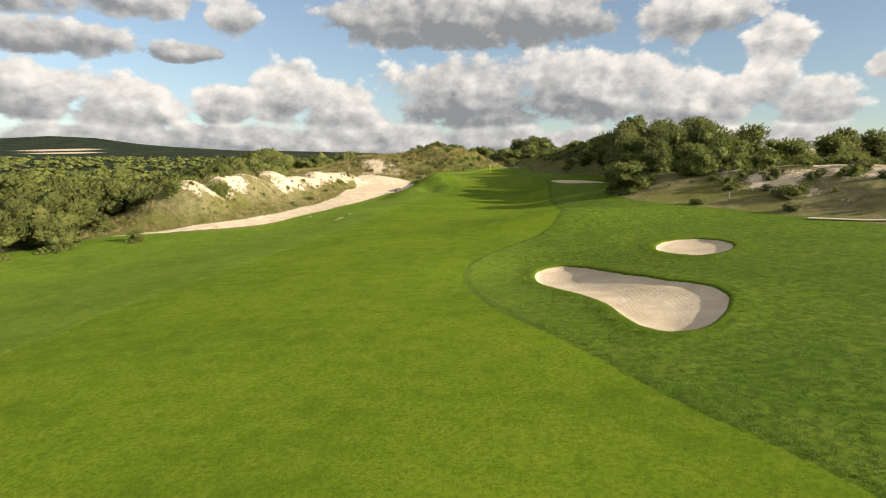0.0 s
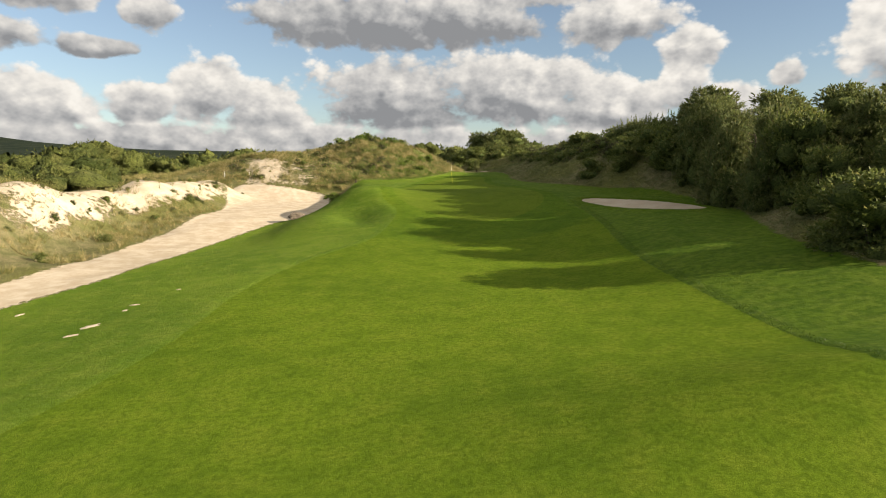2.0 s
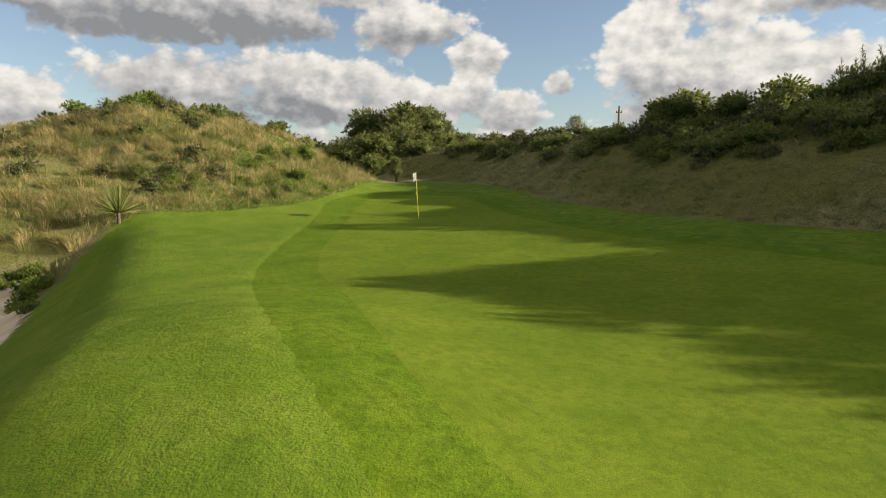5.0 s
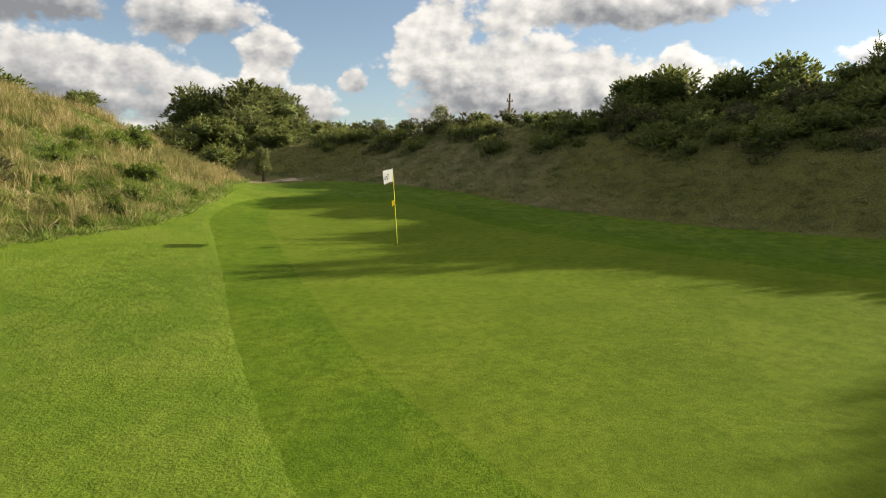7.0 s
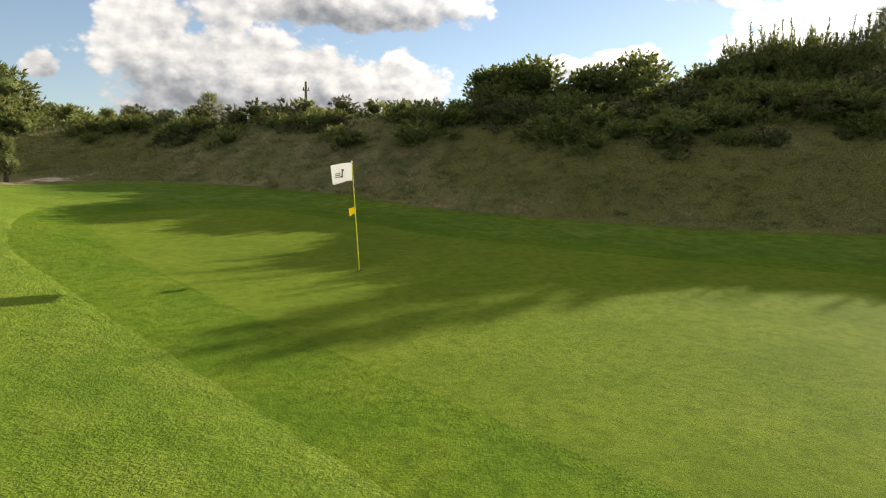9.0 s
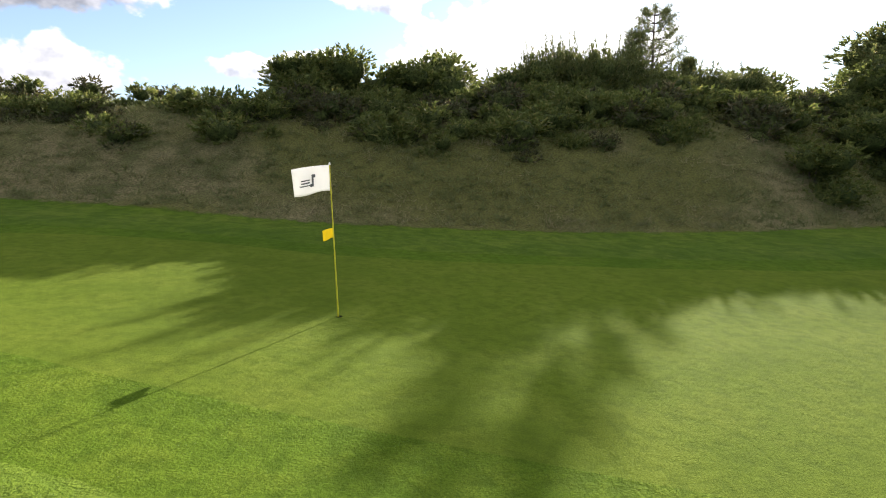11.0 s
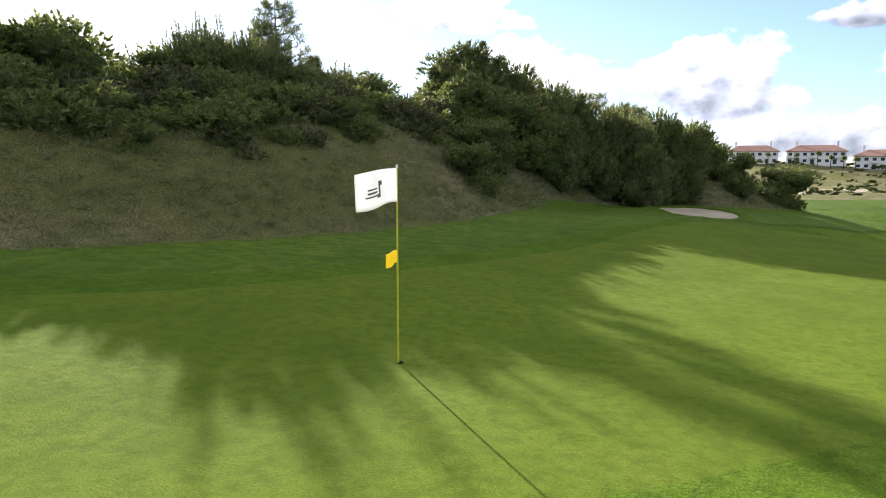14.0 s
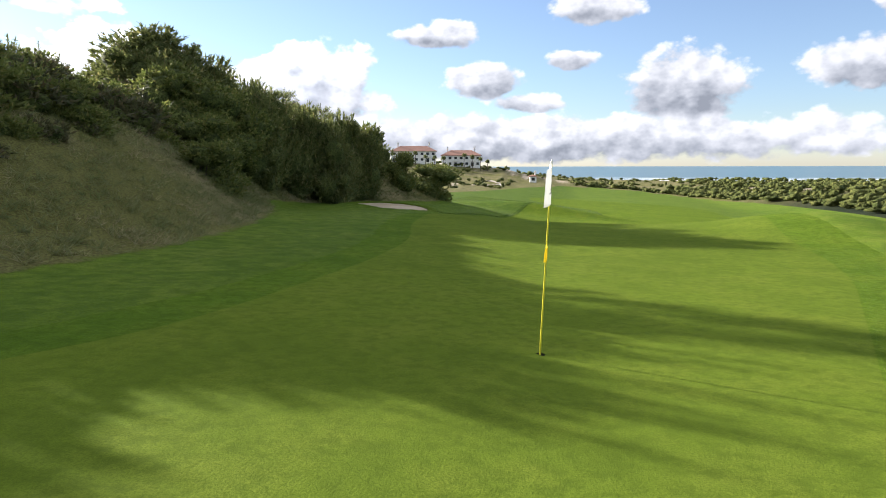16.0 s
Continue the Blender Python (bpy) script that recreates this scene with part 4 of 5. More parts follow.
# low growth on the upper dune face
rng = np.random.RandomState(17)
for i in range(54):
    y = -26 + 54 * (i + rng.uniform(0, 1)) / 54
    s = rng.uniform(5.2, 8.6) if y < 4 else rng.uniform(4.0, 8.0)
    x = float(spline(FOOT, np.array([y]))[0]) + s
    w = rng.uniform(2.2, 4.2) * (1.0 if y < 4 else 0.85)
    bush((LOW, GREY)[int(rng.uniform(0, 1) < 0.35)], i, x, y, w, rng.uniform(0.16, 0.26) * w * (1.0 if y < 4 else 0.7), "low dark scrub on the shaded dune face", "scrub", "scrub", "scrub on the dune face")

for i in range(26):
    y = rng.uniform(-20, 27)
    x = float(spline(FOOT, np.array([y]))[0]) + rng.uniform(4.3, 6.0)
    w = rng.uniform(1.0, 2.3)
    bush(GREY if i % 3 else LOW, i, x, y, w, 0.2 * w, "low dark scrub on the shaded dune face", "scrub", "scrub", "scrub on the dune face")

for i in range(44):
    y = -22 + 49 * (i + rng.uniform(0, 1)) / 44
    x = float(spline(FOOT, np.array([y]))[0]) + rng.uniform(5.6, 9.8)
    w = rng.uniform(1.8, 3.4)
    bush(LOW if i % 3 else GREY, i, x, y, w, w * rng.uniform(0.26, 0.38), "dense low shrub high on the shaded dune face", group="shrubs on the dune face")

# scrub on the sandy hill and along the waste sand
rng = np.random.RandomState(7)
HILL = [(30.8, -71, 2.4, 1.1), (25.6, -70, 1.8, 0.9), (34, -66, 2.2, 1.2), (38, -72, 2.0, 1.0), (28, -62, 2.2, 1.4), (42, -64, 2.6, 1.6), (22, -64, 1.8, 1.2), (33, -78, 1.6, 0.8), (47, -70, 2.4, 1.2)]
for i, (x, y, r, h) in enumerate(HILL):
    bush(LOW, i, x, y, 2.1 * r, h, "wind-clipped green shrub on sandy ground", group="scrub on the sandy hill")
for i in range(125):
    x, y = rng.uniform(17, 62), rng.uniform(-90, -46)
    if x < spline(FOOT, y) + 1.5:
        continue
    w = rng.uniform(0.7, 2.6)
    bush(GREY if i % 5 < 3 else LOW, i, x, y, w, w * rng.uniform(0.26, 0.42), "low grey-brown scrub on pale sand" if i % 5 < 3 else "low green scrub on pale sand", "scrub", "scrub", "scrub on the sandy hill")
for i in range(26):
    y = rng.uniform(-66, -48)
    x = float(spline(FOOT, y)) + rng.uniform(10, 34)
    w = rng.uniform(2.4, 4.6)
    bush(LOW, i, x, y, w, w * rng.uniform(0.30, 0.42), "wind-clipped green shrub on sandy ground", "shrub", "shrub", "scrub on the sandy hill")
# scrub dotted over the sandy ridge
for i in range(52):
    y = rng.uniform(-56, 2)
    x = float(spline(RIDGE, y)) + rng.uniform(-1.5, 5.5)
    w = rng.uniform(0.35, 1.1)
    bush(GREY if i % 3 else LOW, i, x, y, w, w * rng.uniform(0.25, 0.4), "small dry plant on the sandy ridge", "scrub", "scrub", "plants on the sandy ridge", 0.03)
for i, (x, y, r, h) in enumerate([(-41, -66, 1.6, 1.2), (-38.5, -50, 1.8, 1.5), (-41.5, -36, 2.6, 2.0), (-41.0, -27, 2.4, 1.4), (-31.0, -41, 0.9, 0.6), (-30.2, -33, 0.8, 0.5), (-29.4, -25, 0.8, 0.5), (-28.8, -17, 0.7, 0.5), (-47, -70, 2.6, 2.0), (-44, -46, 2.6, 2.2), (-49, -60, 2.4, 2.0), (-42, -55, 1.6, 1.5), (-52, -74, 3.0, 2.2)]):
    bush(LOW, i, x, y, 2.1 * r, h, "rounded green shrub beside the waste sand", group="shrubs by the waste sand")


# ---- stuff that cannot be counted ----
def stuff(name, v, f, mat, label, category, soft=False):
    return tagged(new(name, shell(name, v, f, mat, soft)), label, category, kind="stuff")


def tufts(x, y, count, length, width, lean, rng, bow=0.25):
    z = ground_height(x, y)
    n = len(x)
    base = np.repeat(np.stack([x, y, z - 0.03], -1), count, 0)
    base[:, :2] += rng.normal(size=(n * count, 2)) * 0.09
    way = np.column_stack([rng.normal(size=(n * count, 2)) * lean, np.ones(n * count)])
    size = np.repeat(rng.uniform(0.6, 1.3, n), count)
    return blades(base, way, length * size * rng.uniform(0.6, 1.2, n * count), width, rng, bow)


def arched(base, way, length, width, rng):
    """Long blades that bend over at the tip."""
    n = len(base)
    way = way / np.linalg.norm(way, axis=1, keepdims=True)
    side = np.column_stack([way[:, 1], -way[:, 0], np.zeros(n)]) + rng.normal(size=(n, 3)) * 0.3
    side *= width / (np.linalg.norm(side, axis=1, keepdims=True) + 1e-9)
    flat = way * np.array([1.0, 1.0, 0.0])
    mid = base + way * length[:, None] * 0.55
    tip = mid + (way * 0.55 + flat * 1.1 - np.array([0, 0, 0.16])) * length[:, None] * 0.5
    v = np.stack([base + side * 0.5, base - side * 0.5, mid + side * 0.4, mid - side * 0.4, tip], 1).reshape(-1, 3)
    f = np.array([(0, 1, 2), (1, 3, 2), (2, 3, 4)])
    return v, (f[None] + 5 * np.arange(n)[:, None, None]).reshape(-1, 3)


rng = np.random.RandomState(21)
x, y = rng.uniform(-58, 4, 36000), rng.uniform(-88, 36, 36000)
ok = (to_edge(MOWN, x, y) < -0.25) & (to_edge(WASTE, x, y) < -0.2)
thin = ridge(x - 1.0, y, 2.0, 4.0, 4.0) + 0.8 * mound(x, y, -23, 7.0, 9, 5.5, 0, 1, 4)
lush = mound(x, y, -5.0, 11.0, 6.0, 8.5, 0, 1, 3)
ok &= (rng.uniform(0, 1, len(x)) > np.maximum(0.80 * thin, 0.75 * lush)) & (knobbly(x, y, 1.6, 12) > -0.2) & ((y > -62) | (to_edge(MOWN, x, y) > -5.5))
v, f = tufts(x[ok], y[ok], 13, 0.85, 0.024, 0.42, rng)
tx, ty = rng.uniform(-34, 3, 5200), rng.uniform(1, 32, 5200)
ok = (to_edge(MOWN, tx, ty) < -0.6) & (to_edge(WASTE, tx, ty) < -1.0) & (rng.uniform(0, 1, 5200) > 0.8 * mound(tx, ty, -5.0, 10.0, 4.5, 6.0, 0, 1, 3))
ok &= (knobbly(tx, ty, 1.5, 19) > -0.12) & (rng.uniform(0, 1, 5200) > 0.75 * mound(tx, ty, -23, 7.0, 9, 5.5, 0, 1, 4))
each = 64
base = np.repeat(np.column_stack([tx, ty, ground_height(tx, ty) - 0.05])[ok], each, 0)
out = rng.normal(size=(len(base), 2))
base[:, :2] += out * 0.15
way = np.column_stack([out * 0.30 + rng.normal(size=(len(base), 2)) * 0.12 + np.array([-0.18, 0.08]), np.ones(len(base))])
v, f = merge([(v, f), arched(base, way, np.repeat(rng.uniform(0.5, 1.1, ok.sum()), each) * rng.uniform(0.6, 1.1, len(base)), 0.015, rng)])
stuff("marram_grass", v, f, M_MARRAM, "straw and green marram grass on the dune", "grass")
x, y = rng.uniform(-20, 4, 16000), rng.uniform(3, 26, 16000)
ok = (to_edge(MOWN, x, y) < 0.15) & (to_edge(WASTE, x, y) < -0.5) & (rng.uniform(0, 1, len(x)) < 0.25 + 0.9 * mound(x, y, -5.0, 11.0, 6.5, 8.5, 0, 1, 3))
v, f = tufts(x[ok], y[ok], 14, 0.36, 0.026, 0.75, rng, 0.3)
stuff("lush_grass", v, f, M_LUSH, "bright green wild grass on the sunlit dune", "grass")
x, y = rng.uniform(8, 30, 28000), rng.uniform(-58, 32, 28000)
ok = (to_edge(MOWN, x, y) < -0.1) & (x - spline(FOOT, y) < 12)
v, f = tufts(x[ok], y[ok], 12, 0.44, 0.026, 0.7, rng, 0.4)
stuff("wild_grass", v, f, M_TUFT, "brownish wild grass on the shaded dune face", "grass")


rng = np.random.RandomState(33)
x, y = rng.uniform(-13, 1, 300000), rng.uniform(-13, 8, 300000)
ok = (to_edge(GREEN, x, y) < -0.03) & (to_edge(MOWN, x, y) > -0.2) & (x < -1.5)
x, y = x[ok], y[ok]
short = to_edge(FAIRWAY, x, y) > 0
base = np.column_stack([x, y, np.where(short, land(x, y) - 0.038, ground_height(x, y) - 0.004)])
way = np.column_stack([rng.normal(size=(len(x), 2)) * 0.6, np.ones(len(x))])
v, f = blades(base, way, np.where(short, 0.014, 0.024) * rng.uniform(0.6, 1.3, len(x)), 0.005, rng, 0.1)
stuff("turf_blades", v, f, M_TURF_BLADE, "short upright grass blades around the green", "grass")


def fringe(outline, per, deep, length, width, rng, keep=None):
    """Uncut blades standing along the edge of a cut."""
    p, q = outline, np.roll(outline, -1, 0)
    span = np.linalg.norm(q - p, axis=1)
    n = int(span.sum() * per)
    k = rng.choice(len(p), n, p=span / span.sum())
    t = rng.uniform(0, 1, (n, 1))
    spot = p[k] + (q - p)[k] * t
    out = np.column_stack([(q - p)[k][:, 1], -(q - p)[k][:, 0]]) / span[k][:, None]
    if signed(outline, np.array([p[0][0] + (q - p)[0][1] * 0.01]), np.array([p[0][1] - (q - p)[0][0] * 0.01]))[0] > 0:
        out = -out
    spot = spot + out * rng.uniform(-0.02, deep, (n, 1))
    if keep is not None:
        spot = spot[keep(spot)]
        n = len(spot)
    base = np.column_stack([spot, ground_height(spot[:, 0], spot[:, 1]) - 0.01])
    return blades(base, np.column_stack([rng.normal(size=(n, 2)) * 0.5, np.ones(n)]), length * rng.uniform(0.6, 1.2, n), width, rng, 0.15)


rng = np.random.RandomState(44)
edges = [fringe(FAIRWAY, 90, 0.5, 0.085, 0.022, rng, lambda q: (q[:, 1] > -122) & (q[:, 1] < -30) & (q[:, 0] > -14))]
edges += [fringe(outline, 110, 0.30, 0.05, 0.018, rng) for outline, deep in BUNKERS]
x, y = rng.uniform(-7, 18, 60000), -118 + 34 * rng.uniform(0, 1, 60000) ** 1.3
ok = (to_edge(FAIRWAY, x, y) < -0.2) & (to_edge(MOWN, x, y) > 0)
for outline, deep in BUNKERS:
    ok &= to_edge(outline, x, y) < -0.2
ok &= knobbly(x, y, 0.16, 9) > -0.05
x, y = x[ok], y[ok]
base = np.repeat(np.column_stack([x, y, ground_height(x, y) - 0.01]), 3, 0)
base[:, :2] += rng.normal(size=(len(base), 2)) * 0.05
edges.append(blades(base, np.column_stack([rng.normal(size=(len(base), 2)) * 0.6, np.ones(len(base))]), 0.09 * rng.uniform(0.5, 1.2, len(base)), 0.024, rng, 0.2))
v, f = merge(edges)
stuff("rough_grass", v, f, M_ROUGH_BLADE, "uncut rough grass along the fairway edge", "grass")


# ---- trees of the wide woods ----
def boll(res):
    """A unit lump: rings of a rough ball."""
    n, k = res
    u, v = np.meshgrid(np.linspace(0, 2 * math.pi, k + 1)[:-1], np.linspace(0.12, math.pi - 0.12, n))
    q = np.stack([np.cos(u) * np.sin(v), np.sin(u) * np.sin(v), np.cos(v)], -1).reshape(-1, 3)
    j = np.arange(n * k).reshape(n, k)
    e = np.roll(j, -1, 1)
    return q, np.stack([j[:-1], j[1:], e[1:], e[:-1]], -1).reshape(-1, 4)


def lumps(centre, radius, res, rng, ragged=0.24):
    q, f = boll(res)
    n = len(centre)
    v = q[None] * (1 + ragged * rng.normal(size=(n, len(q), 1))) * radius[:, None, :] + centre[:, None, :]
    return v.reshape(-1, 3), (f[None] + (np.arange(n) * len(q))[:, None, None]).reshape(-1, 4)


def wood(x, y, wide, high, lobes, leaves, leaf, res, rng, core=0.92):
    """Crowns of several lumps with leaf clumps standing out of them."""
    z = ground_height(x, y)
    n = len(x)
    a, r = rng.uniform(0, 2 * math.pi, (n, lobes)), rng.uniform(0, 0.36, (n, lobes))
    rad = rng.uniform(0.17, 0.30, (n, lobes))
    w, h = wide[:, None], high[:, None]
    rise = rng.uniform(0.25, 0.78, (n, lobes)) - 0.5 * r
    centre = np.stack([x[:, None] + r * np.cos(a) * w, y[:, None] + r * np.sin(a) * w, z[:, None] + h * rise], -1).reshape(-1, 3)
    radius = np.stack([rad * w, rad * w, np.minimum(rad * w, 0.30 * h)], -1).reshape(-1, 3)
    body = lumps(centre, radius * core, res, rng)
    d = rng.normal(size=(n * lobes, leaves, 3))
    d /= np.linalg.norm(d, axis=2, keepdims=True)
    d[..., 2] = np.abs(d[..., 2]) * 0.9 - 0.1
    base = (centre[:, None] + d * radius[:, None] * rng.uniform(0.8, 1.0, (n * lobes, leaves, 1))).reshape(-1, 3)
    d = d.reshape(-1, 3) * 0.6 + rng.normal(size=(len(base), 3)) * 0.6 + np.array([0, 0, 0.5])
    size = leaf * rng.uniform(0.5, 1.2, len(base))
    return merge([body, blades(base, d, size, size * 0.5, rng)])


rng = np.random.RandomState(5)
pieces = []
for lo, hi, n, lobes, leaves, leaf, res in ((42, 76, 210, 8, 100, 0.46, (4, 6)), (76, 110, 420, 6, 80, 0.55, (4, 6)), (110, 300, 1500, 4, 34, 0.85, (4, 5)), (300, 1100, 2200, 2, 8, 1.8, (4, 5))):
    a, r = np.radians(rng.uniform(-106, 20, n)), np.sqrt(rng.uniform(lo ** 2, hi ** 2, n))
    x, y = -8 + r * np.sin(a), -60 + r * np.cos(a)
    ok = ((x < -47.5 - 2.5 * np.sin(y * 0.1) + np.minimum(0, 0.6 * (y + 60))) | (y > 56)) & (land(x, y) > -12)
    x, y = x[ok], y[ok]
    thick = np.clip(0.5 + 0.9 * knobbly(x, y, 14.0, 6), 0, 1)
    w = (3.4 + 7.0 * thick) * rng.uniform(0.7, 1.3, len(x)) * (1 + lo / 260)
    pieces.append(wood(x, y, w, (2.8 + 2.6 * thick) * rng.uniform(0.75, 1.25, len(x)), lobes, leaves, leaf, res, rng, 0.74 if lo < 300 else 0.85))
v, f = merge(pieces)
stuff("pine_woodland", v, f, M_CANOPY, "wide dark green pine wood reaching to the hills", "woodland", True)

rng = np.random.RandomState(9)
pieces = []
for x0, x1, y0, y1, n, size in ((18, 150, -330, -110, 240, 2.4), (-150, -50, -330, -75, 700, 3.8), (-420, -80, -640, -300, 700, 4.6), (40, 260, -420, -300, 140, 4.0), (-60, 60, -600, -320, 160, 3.4), (-46, -42, -290, -90, 60, 2.2), (-95, -5, -330, -85, 2001, 3.3)):
    x, y = rng.uniform(x0, x1, n), rng.uniform(y0, y1, n)
    away = -signed(MOWN, x, y)
    ok = (away > 3) & ((n < 2000) | (away < 16))
    x, y = x[ok], y[ok]
    pieces.append(wood(x, y, size * rng.uniform(0.9, 2.2, len(x)), size * rng.uniform(0.3, 0.8, len(x)), 3, 6, 0.18 * size, (4, 5), rng))
v, f = merge(pieces)
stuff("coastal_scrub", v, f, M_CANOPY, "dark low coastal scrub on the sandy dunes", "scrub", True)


# ---- flag, cup ----
def flagstick():
    ob = root("flagstick", pose(0, 0, land(np.array([0.0]), np.array([0.0]))[0] - 0.035, 0, 0, 0), "yellow golf flagstick with a white flag in the cup", "flagstick")
    lean = np.array([-0.09, 0.08, 2.15])
    v, f = tube([lean * t for t in (-0.04, 0.0, 0.35, 0.7, 1.0)], (0.011, 0.011, 0.010, 0.009, 0.008), 10)
    part("pole", shell("pole", v, f, M_STICK), ob, "slim yellow pole")
    v, f = tube([lean * 0.995, lean * 1.004, lean * 1.012], (0.012, 0.014, 0.004), 10)
    part("finial", shell("finial", v, f, M_WHITE), ob, "small pale cap")

    def pennant(name, top, tall, wide, mat, bend, label, ragged):
        s, t = np.meshgrid(np.linspace(0, 1, 22), np.linspace(0, 1, 12))
        out = np.array([0.05, 0.9987])
        side = np.array([0.9987, -0.05])
        wave = bend * np.sin(s * 6.5 + t * 0.9) * s
        foot = lean * (top / 2.15)
        drop = (0.02 + 0.05 * s) * ragged
        q = np.stack([foot[0] + out[0] * s * wide + side[0] * wave, foot[1] + out[1] * s * wide * (1 - 0.06 * t * ragged) + side[1] * wave, top - t * tall - drop * s + 0.02 * np.sin(s * 5 + 1) * t * ragged], -1)
        j = np.arange(s.size).reshape(s.shape)
        me = shell(name, q.reshape(-1, 3), np.stack([j[:-1, :-1], j[:-1, 1:], j[1:, 1:], j[1:, :-1]], -1).reshape(-1, 4), mat)
        cloth_ob = part(name, me, ob, label)
        thick = cloth_ob.modifiers.new("thick", "SOLIDIFY")
        thick.thickness, thick.offset = 0.003, 0
        return cloth_ob, q

    flag, q = pennant("flag", 2.14, 0.37, 0.53, M_CLOTH, 0.035, "white cloth flag", 1.0)
    pennant("small_flag", 1.27, 0.145, 0.15, M_YELLOW, 0.02, "small yellow marker flag", 0.6)
    # printed emblem as plain bars, 3 mm proud on both faces
    for face in (-1, 1):
        for (s0, s1, t0, t1) in ((0.42, 0.50, 0.30, 0.42), (0.44, 0.49, 0.42, 0.66), (0.47, 0.53, 0.64, 0.74), (0.55, 0.76, 0.46, 0.50), (0.55, 0.74, 0.55, 0.60), (0.55, 0.82, 0.65, 0.69)):
            a0, a1, b0, b1 = int(s0 * 21), max(int(s0 * 21) + 1, int(round(s1 * 21))), t0 * 11, t1 * 11
            row = []
            for b in (b0, b1):
                k, w = int(b), b - int(b)
                row.append((q[k, a0:a1 + 1] * (1 - w) + q[k + 1, a0:a1 + 1] * w) + np.array([0.9987, -0.05, 0]) * 0.004 * face)
            n = len(row[0])
            v = np.concatenate(row)
            f = np.array([(i, i + 1, n + i + 1, n + i) for i in range(n - 1)])
            part("printed_mark", shell("printed_mark", v, f, M_INK), flag)
    return ob


flagstick()
cup = root("hole_cup", pose(0, 0, land(np.array([0.0]), np.array([0.0]))[0] - 0.0355), "round hole cup in the green, its inner shade a dark disc", "cup")
# flat disc, near black for the shade inside the hole
ring = np.linspace(0, 2 * math.pi, 25)[:-1]
v = np.concatenate([np.column_stack([r * np.cos(ring), r * np.sin(ring), 0 * ring + h]) for r, h in ((0.062, -0.001), (0.056, 0.0015), (0.053, 0.0), (0.012, -0.0005))])
f = np.array([(a * 24 + i, a * 24 + (i + 1) % 24, a * 24 + 24 + (i + 1) % 24, a * 24 + 24 + i) for a in range(3) for i in range(24)])
part("shade_disc", shell("shade_disc", v, f, M_CUP), cup)


# ---- taller single trees and small plants ----
def open_pine(x, y, high, label, reaching=0.40, n=16):
    """A tall thin pine with whorled limbs and open needle tufts."""
    rng = np.random.RandomState(int(abs(x * 13 + y * 7)))
    ob = root("pine_tree", pose(x, y, height_at(x, y) - 0.1), label, "tree")
    bend = [(0, 0, 0), (0.05, 0.02, high * 0.3), (-0.03, 0.08, high * 0.65), (0.05, 0.05, high)]
    v, f = tube(bend, (0.11, 0.09, 0.06, 0.015), 9)
    part("trunk", shell("trunk", v, f, M_BARK), ob, "slim bare trunk")
    tips, wood = [], []
    for k in range(9):
        z = high * (0.30 + 0.075 * k)
        reach = reaching * high * (1 - 0.078 * k) * rng.uniform(0.8, 1.1)
        for j in range(5):
            a = 2 * math.pi * (j / 5 + 0.13 * k) + rng.uniform(-0.3, 0.3)
            end = np.array([math.cos(a) * reach, math.sin(a) * reach, z + reach * 0.42])
            mid = np.array([math.cos(a) * reach * 0.5, math.sin(a) * reach * 0.5, z + reach * 0.12])
            v, f = tube([(0, 0, z), mid, end], (0.035, 0.022, 0.008), 5)
            wood.append((v, f))
            for q in (0.45, 0.62, 0.78, 0.9, 1.0):
                tips.append(mid * (1 - q) * 2 * (q < 0.5) + (mid + (end - mid) * (q - 0.3) / 0.7) * (q >= 0.5) if q >= 0.5 else mid)
    v, f = merge(wood)
    part("limb", shell("limb", v, f, M_BARK), ob, "thin upswept limbs")
    tips = np.array(tips)
    base = np.repeat(tips, n, 0) + rng.normal(size=(len(tips) * n, 3)) * 0.10
    way = rng.normal(size=(len(tips) * n, 3)) + np.array([0, 0, 0.7])
    v, f = blades(base, way, 0.26, 0.035, rng)
    part("crown", shell("crown", v, f, M_NEEDLE, False), ob)
    return ob


open_pine(26.4, -14.2, 11.2 - height_at(26.4, -14.2), "tall open pine standing above the shrubs", 0.36, 26)
open_pine(25.4, -12.8, 9.7 - height_at(25.4, -12.8), "open pine rising above the shrubs", 0.28)
for x, y, top in ((36.2, 40, 9.1), (41.3, 38, 8.2), (40, 30, 7.6), (39, 25.5, 6.9), (30.5, 44, 7.4), (24, 38.5, 6.4), (43, 34, 7.2), (33, 42, 7.2)):
    open_pine(x, y, top - height_at(x, y), "young open pine behind the dune")
for x, y, top in ((25.0, -15.6, 8.2), (21.4, -27.0, 9.0), (21.0, -30.2, 8.2), (19.0, -34.8, 7.6), (18.2, -39.2, 6.9), (17.2, -43.0, 6.0)):
    open_pine(x, y, top - height_at(x, y), "open young pine among the dune shrubs", 0.24)
open_pine(6.3, 22.0, 2.0, "small pine sapling at the foot of the dune", 0.22)


def yucca(x, y, size):
    rng = np.random.RandomState(3)
    ob = root("yucca", pose(x, y, height_at(x, y)), "spiky grey-green yucca on the bank", "plant")
    n = 130
    a, t = rng.uniform(0, 2 * math.pi, n), rng.uniform(0.1, 1.45, n)
    way = np.column_stack([np.cos(a) * np.sin(t), np.sin(a) * np.sin(t), np.cos(t)])
    v, f = blades(np.zeros((n, 3)) + (0, 0, 0.25 * size), way, size * rng.uniform(0.7, 1.0, n), 0.07, rng, 0.05)
    part("leaves", shell("leaves", v, f, M_SHRUB, False), ob)
    v, f = tube([(0, 0, -0.1), (0, 0, 0.3 * size)], (0.09, 0.07), 8)
    part("stem", shell("stem", v, f, M_BARK), ob)


yucca(-12.8, 2.6, 1.7)


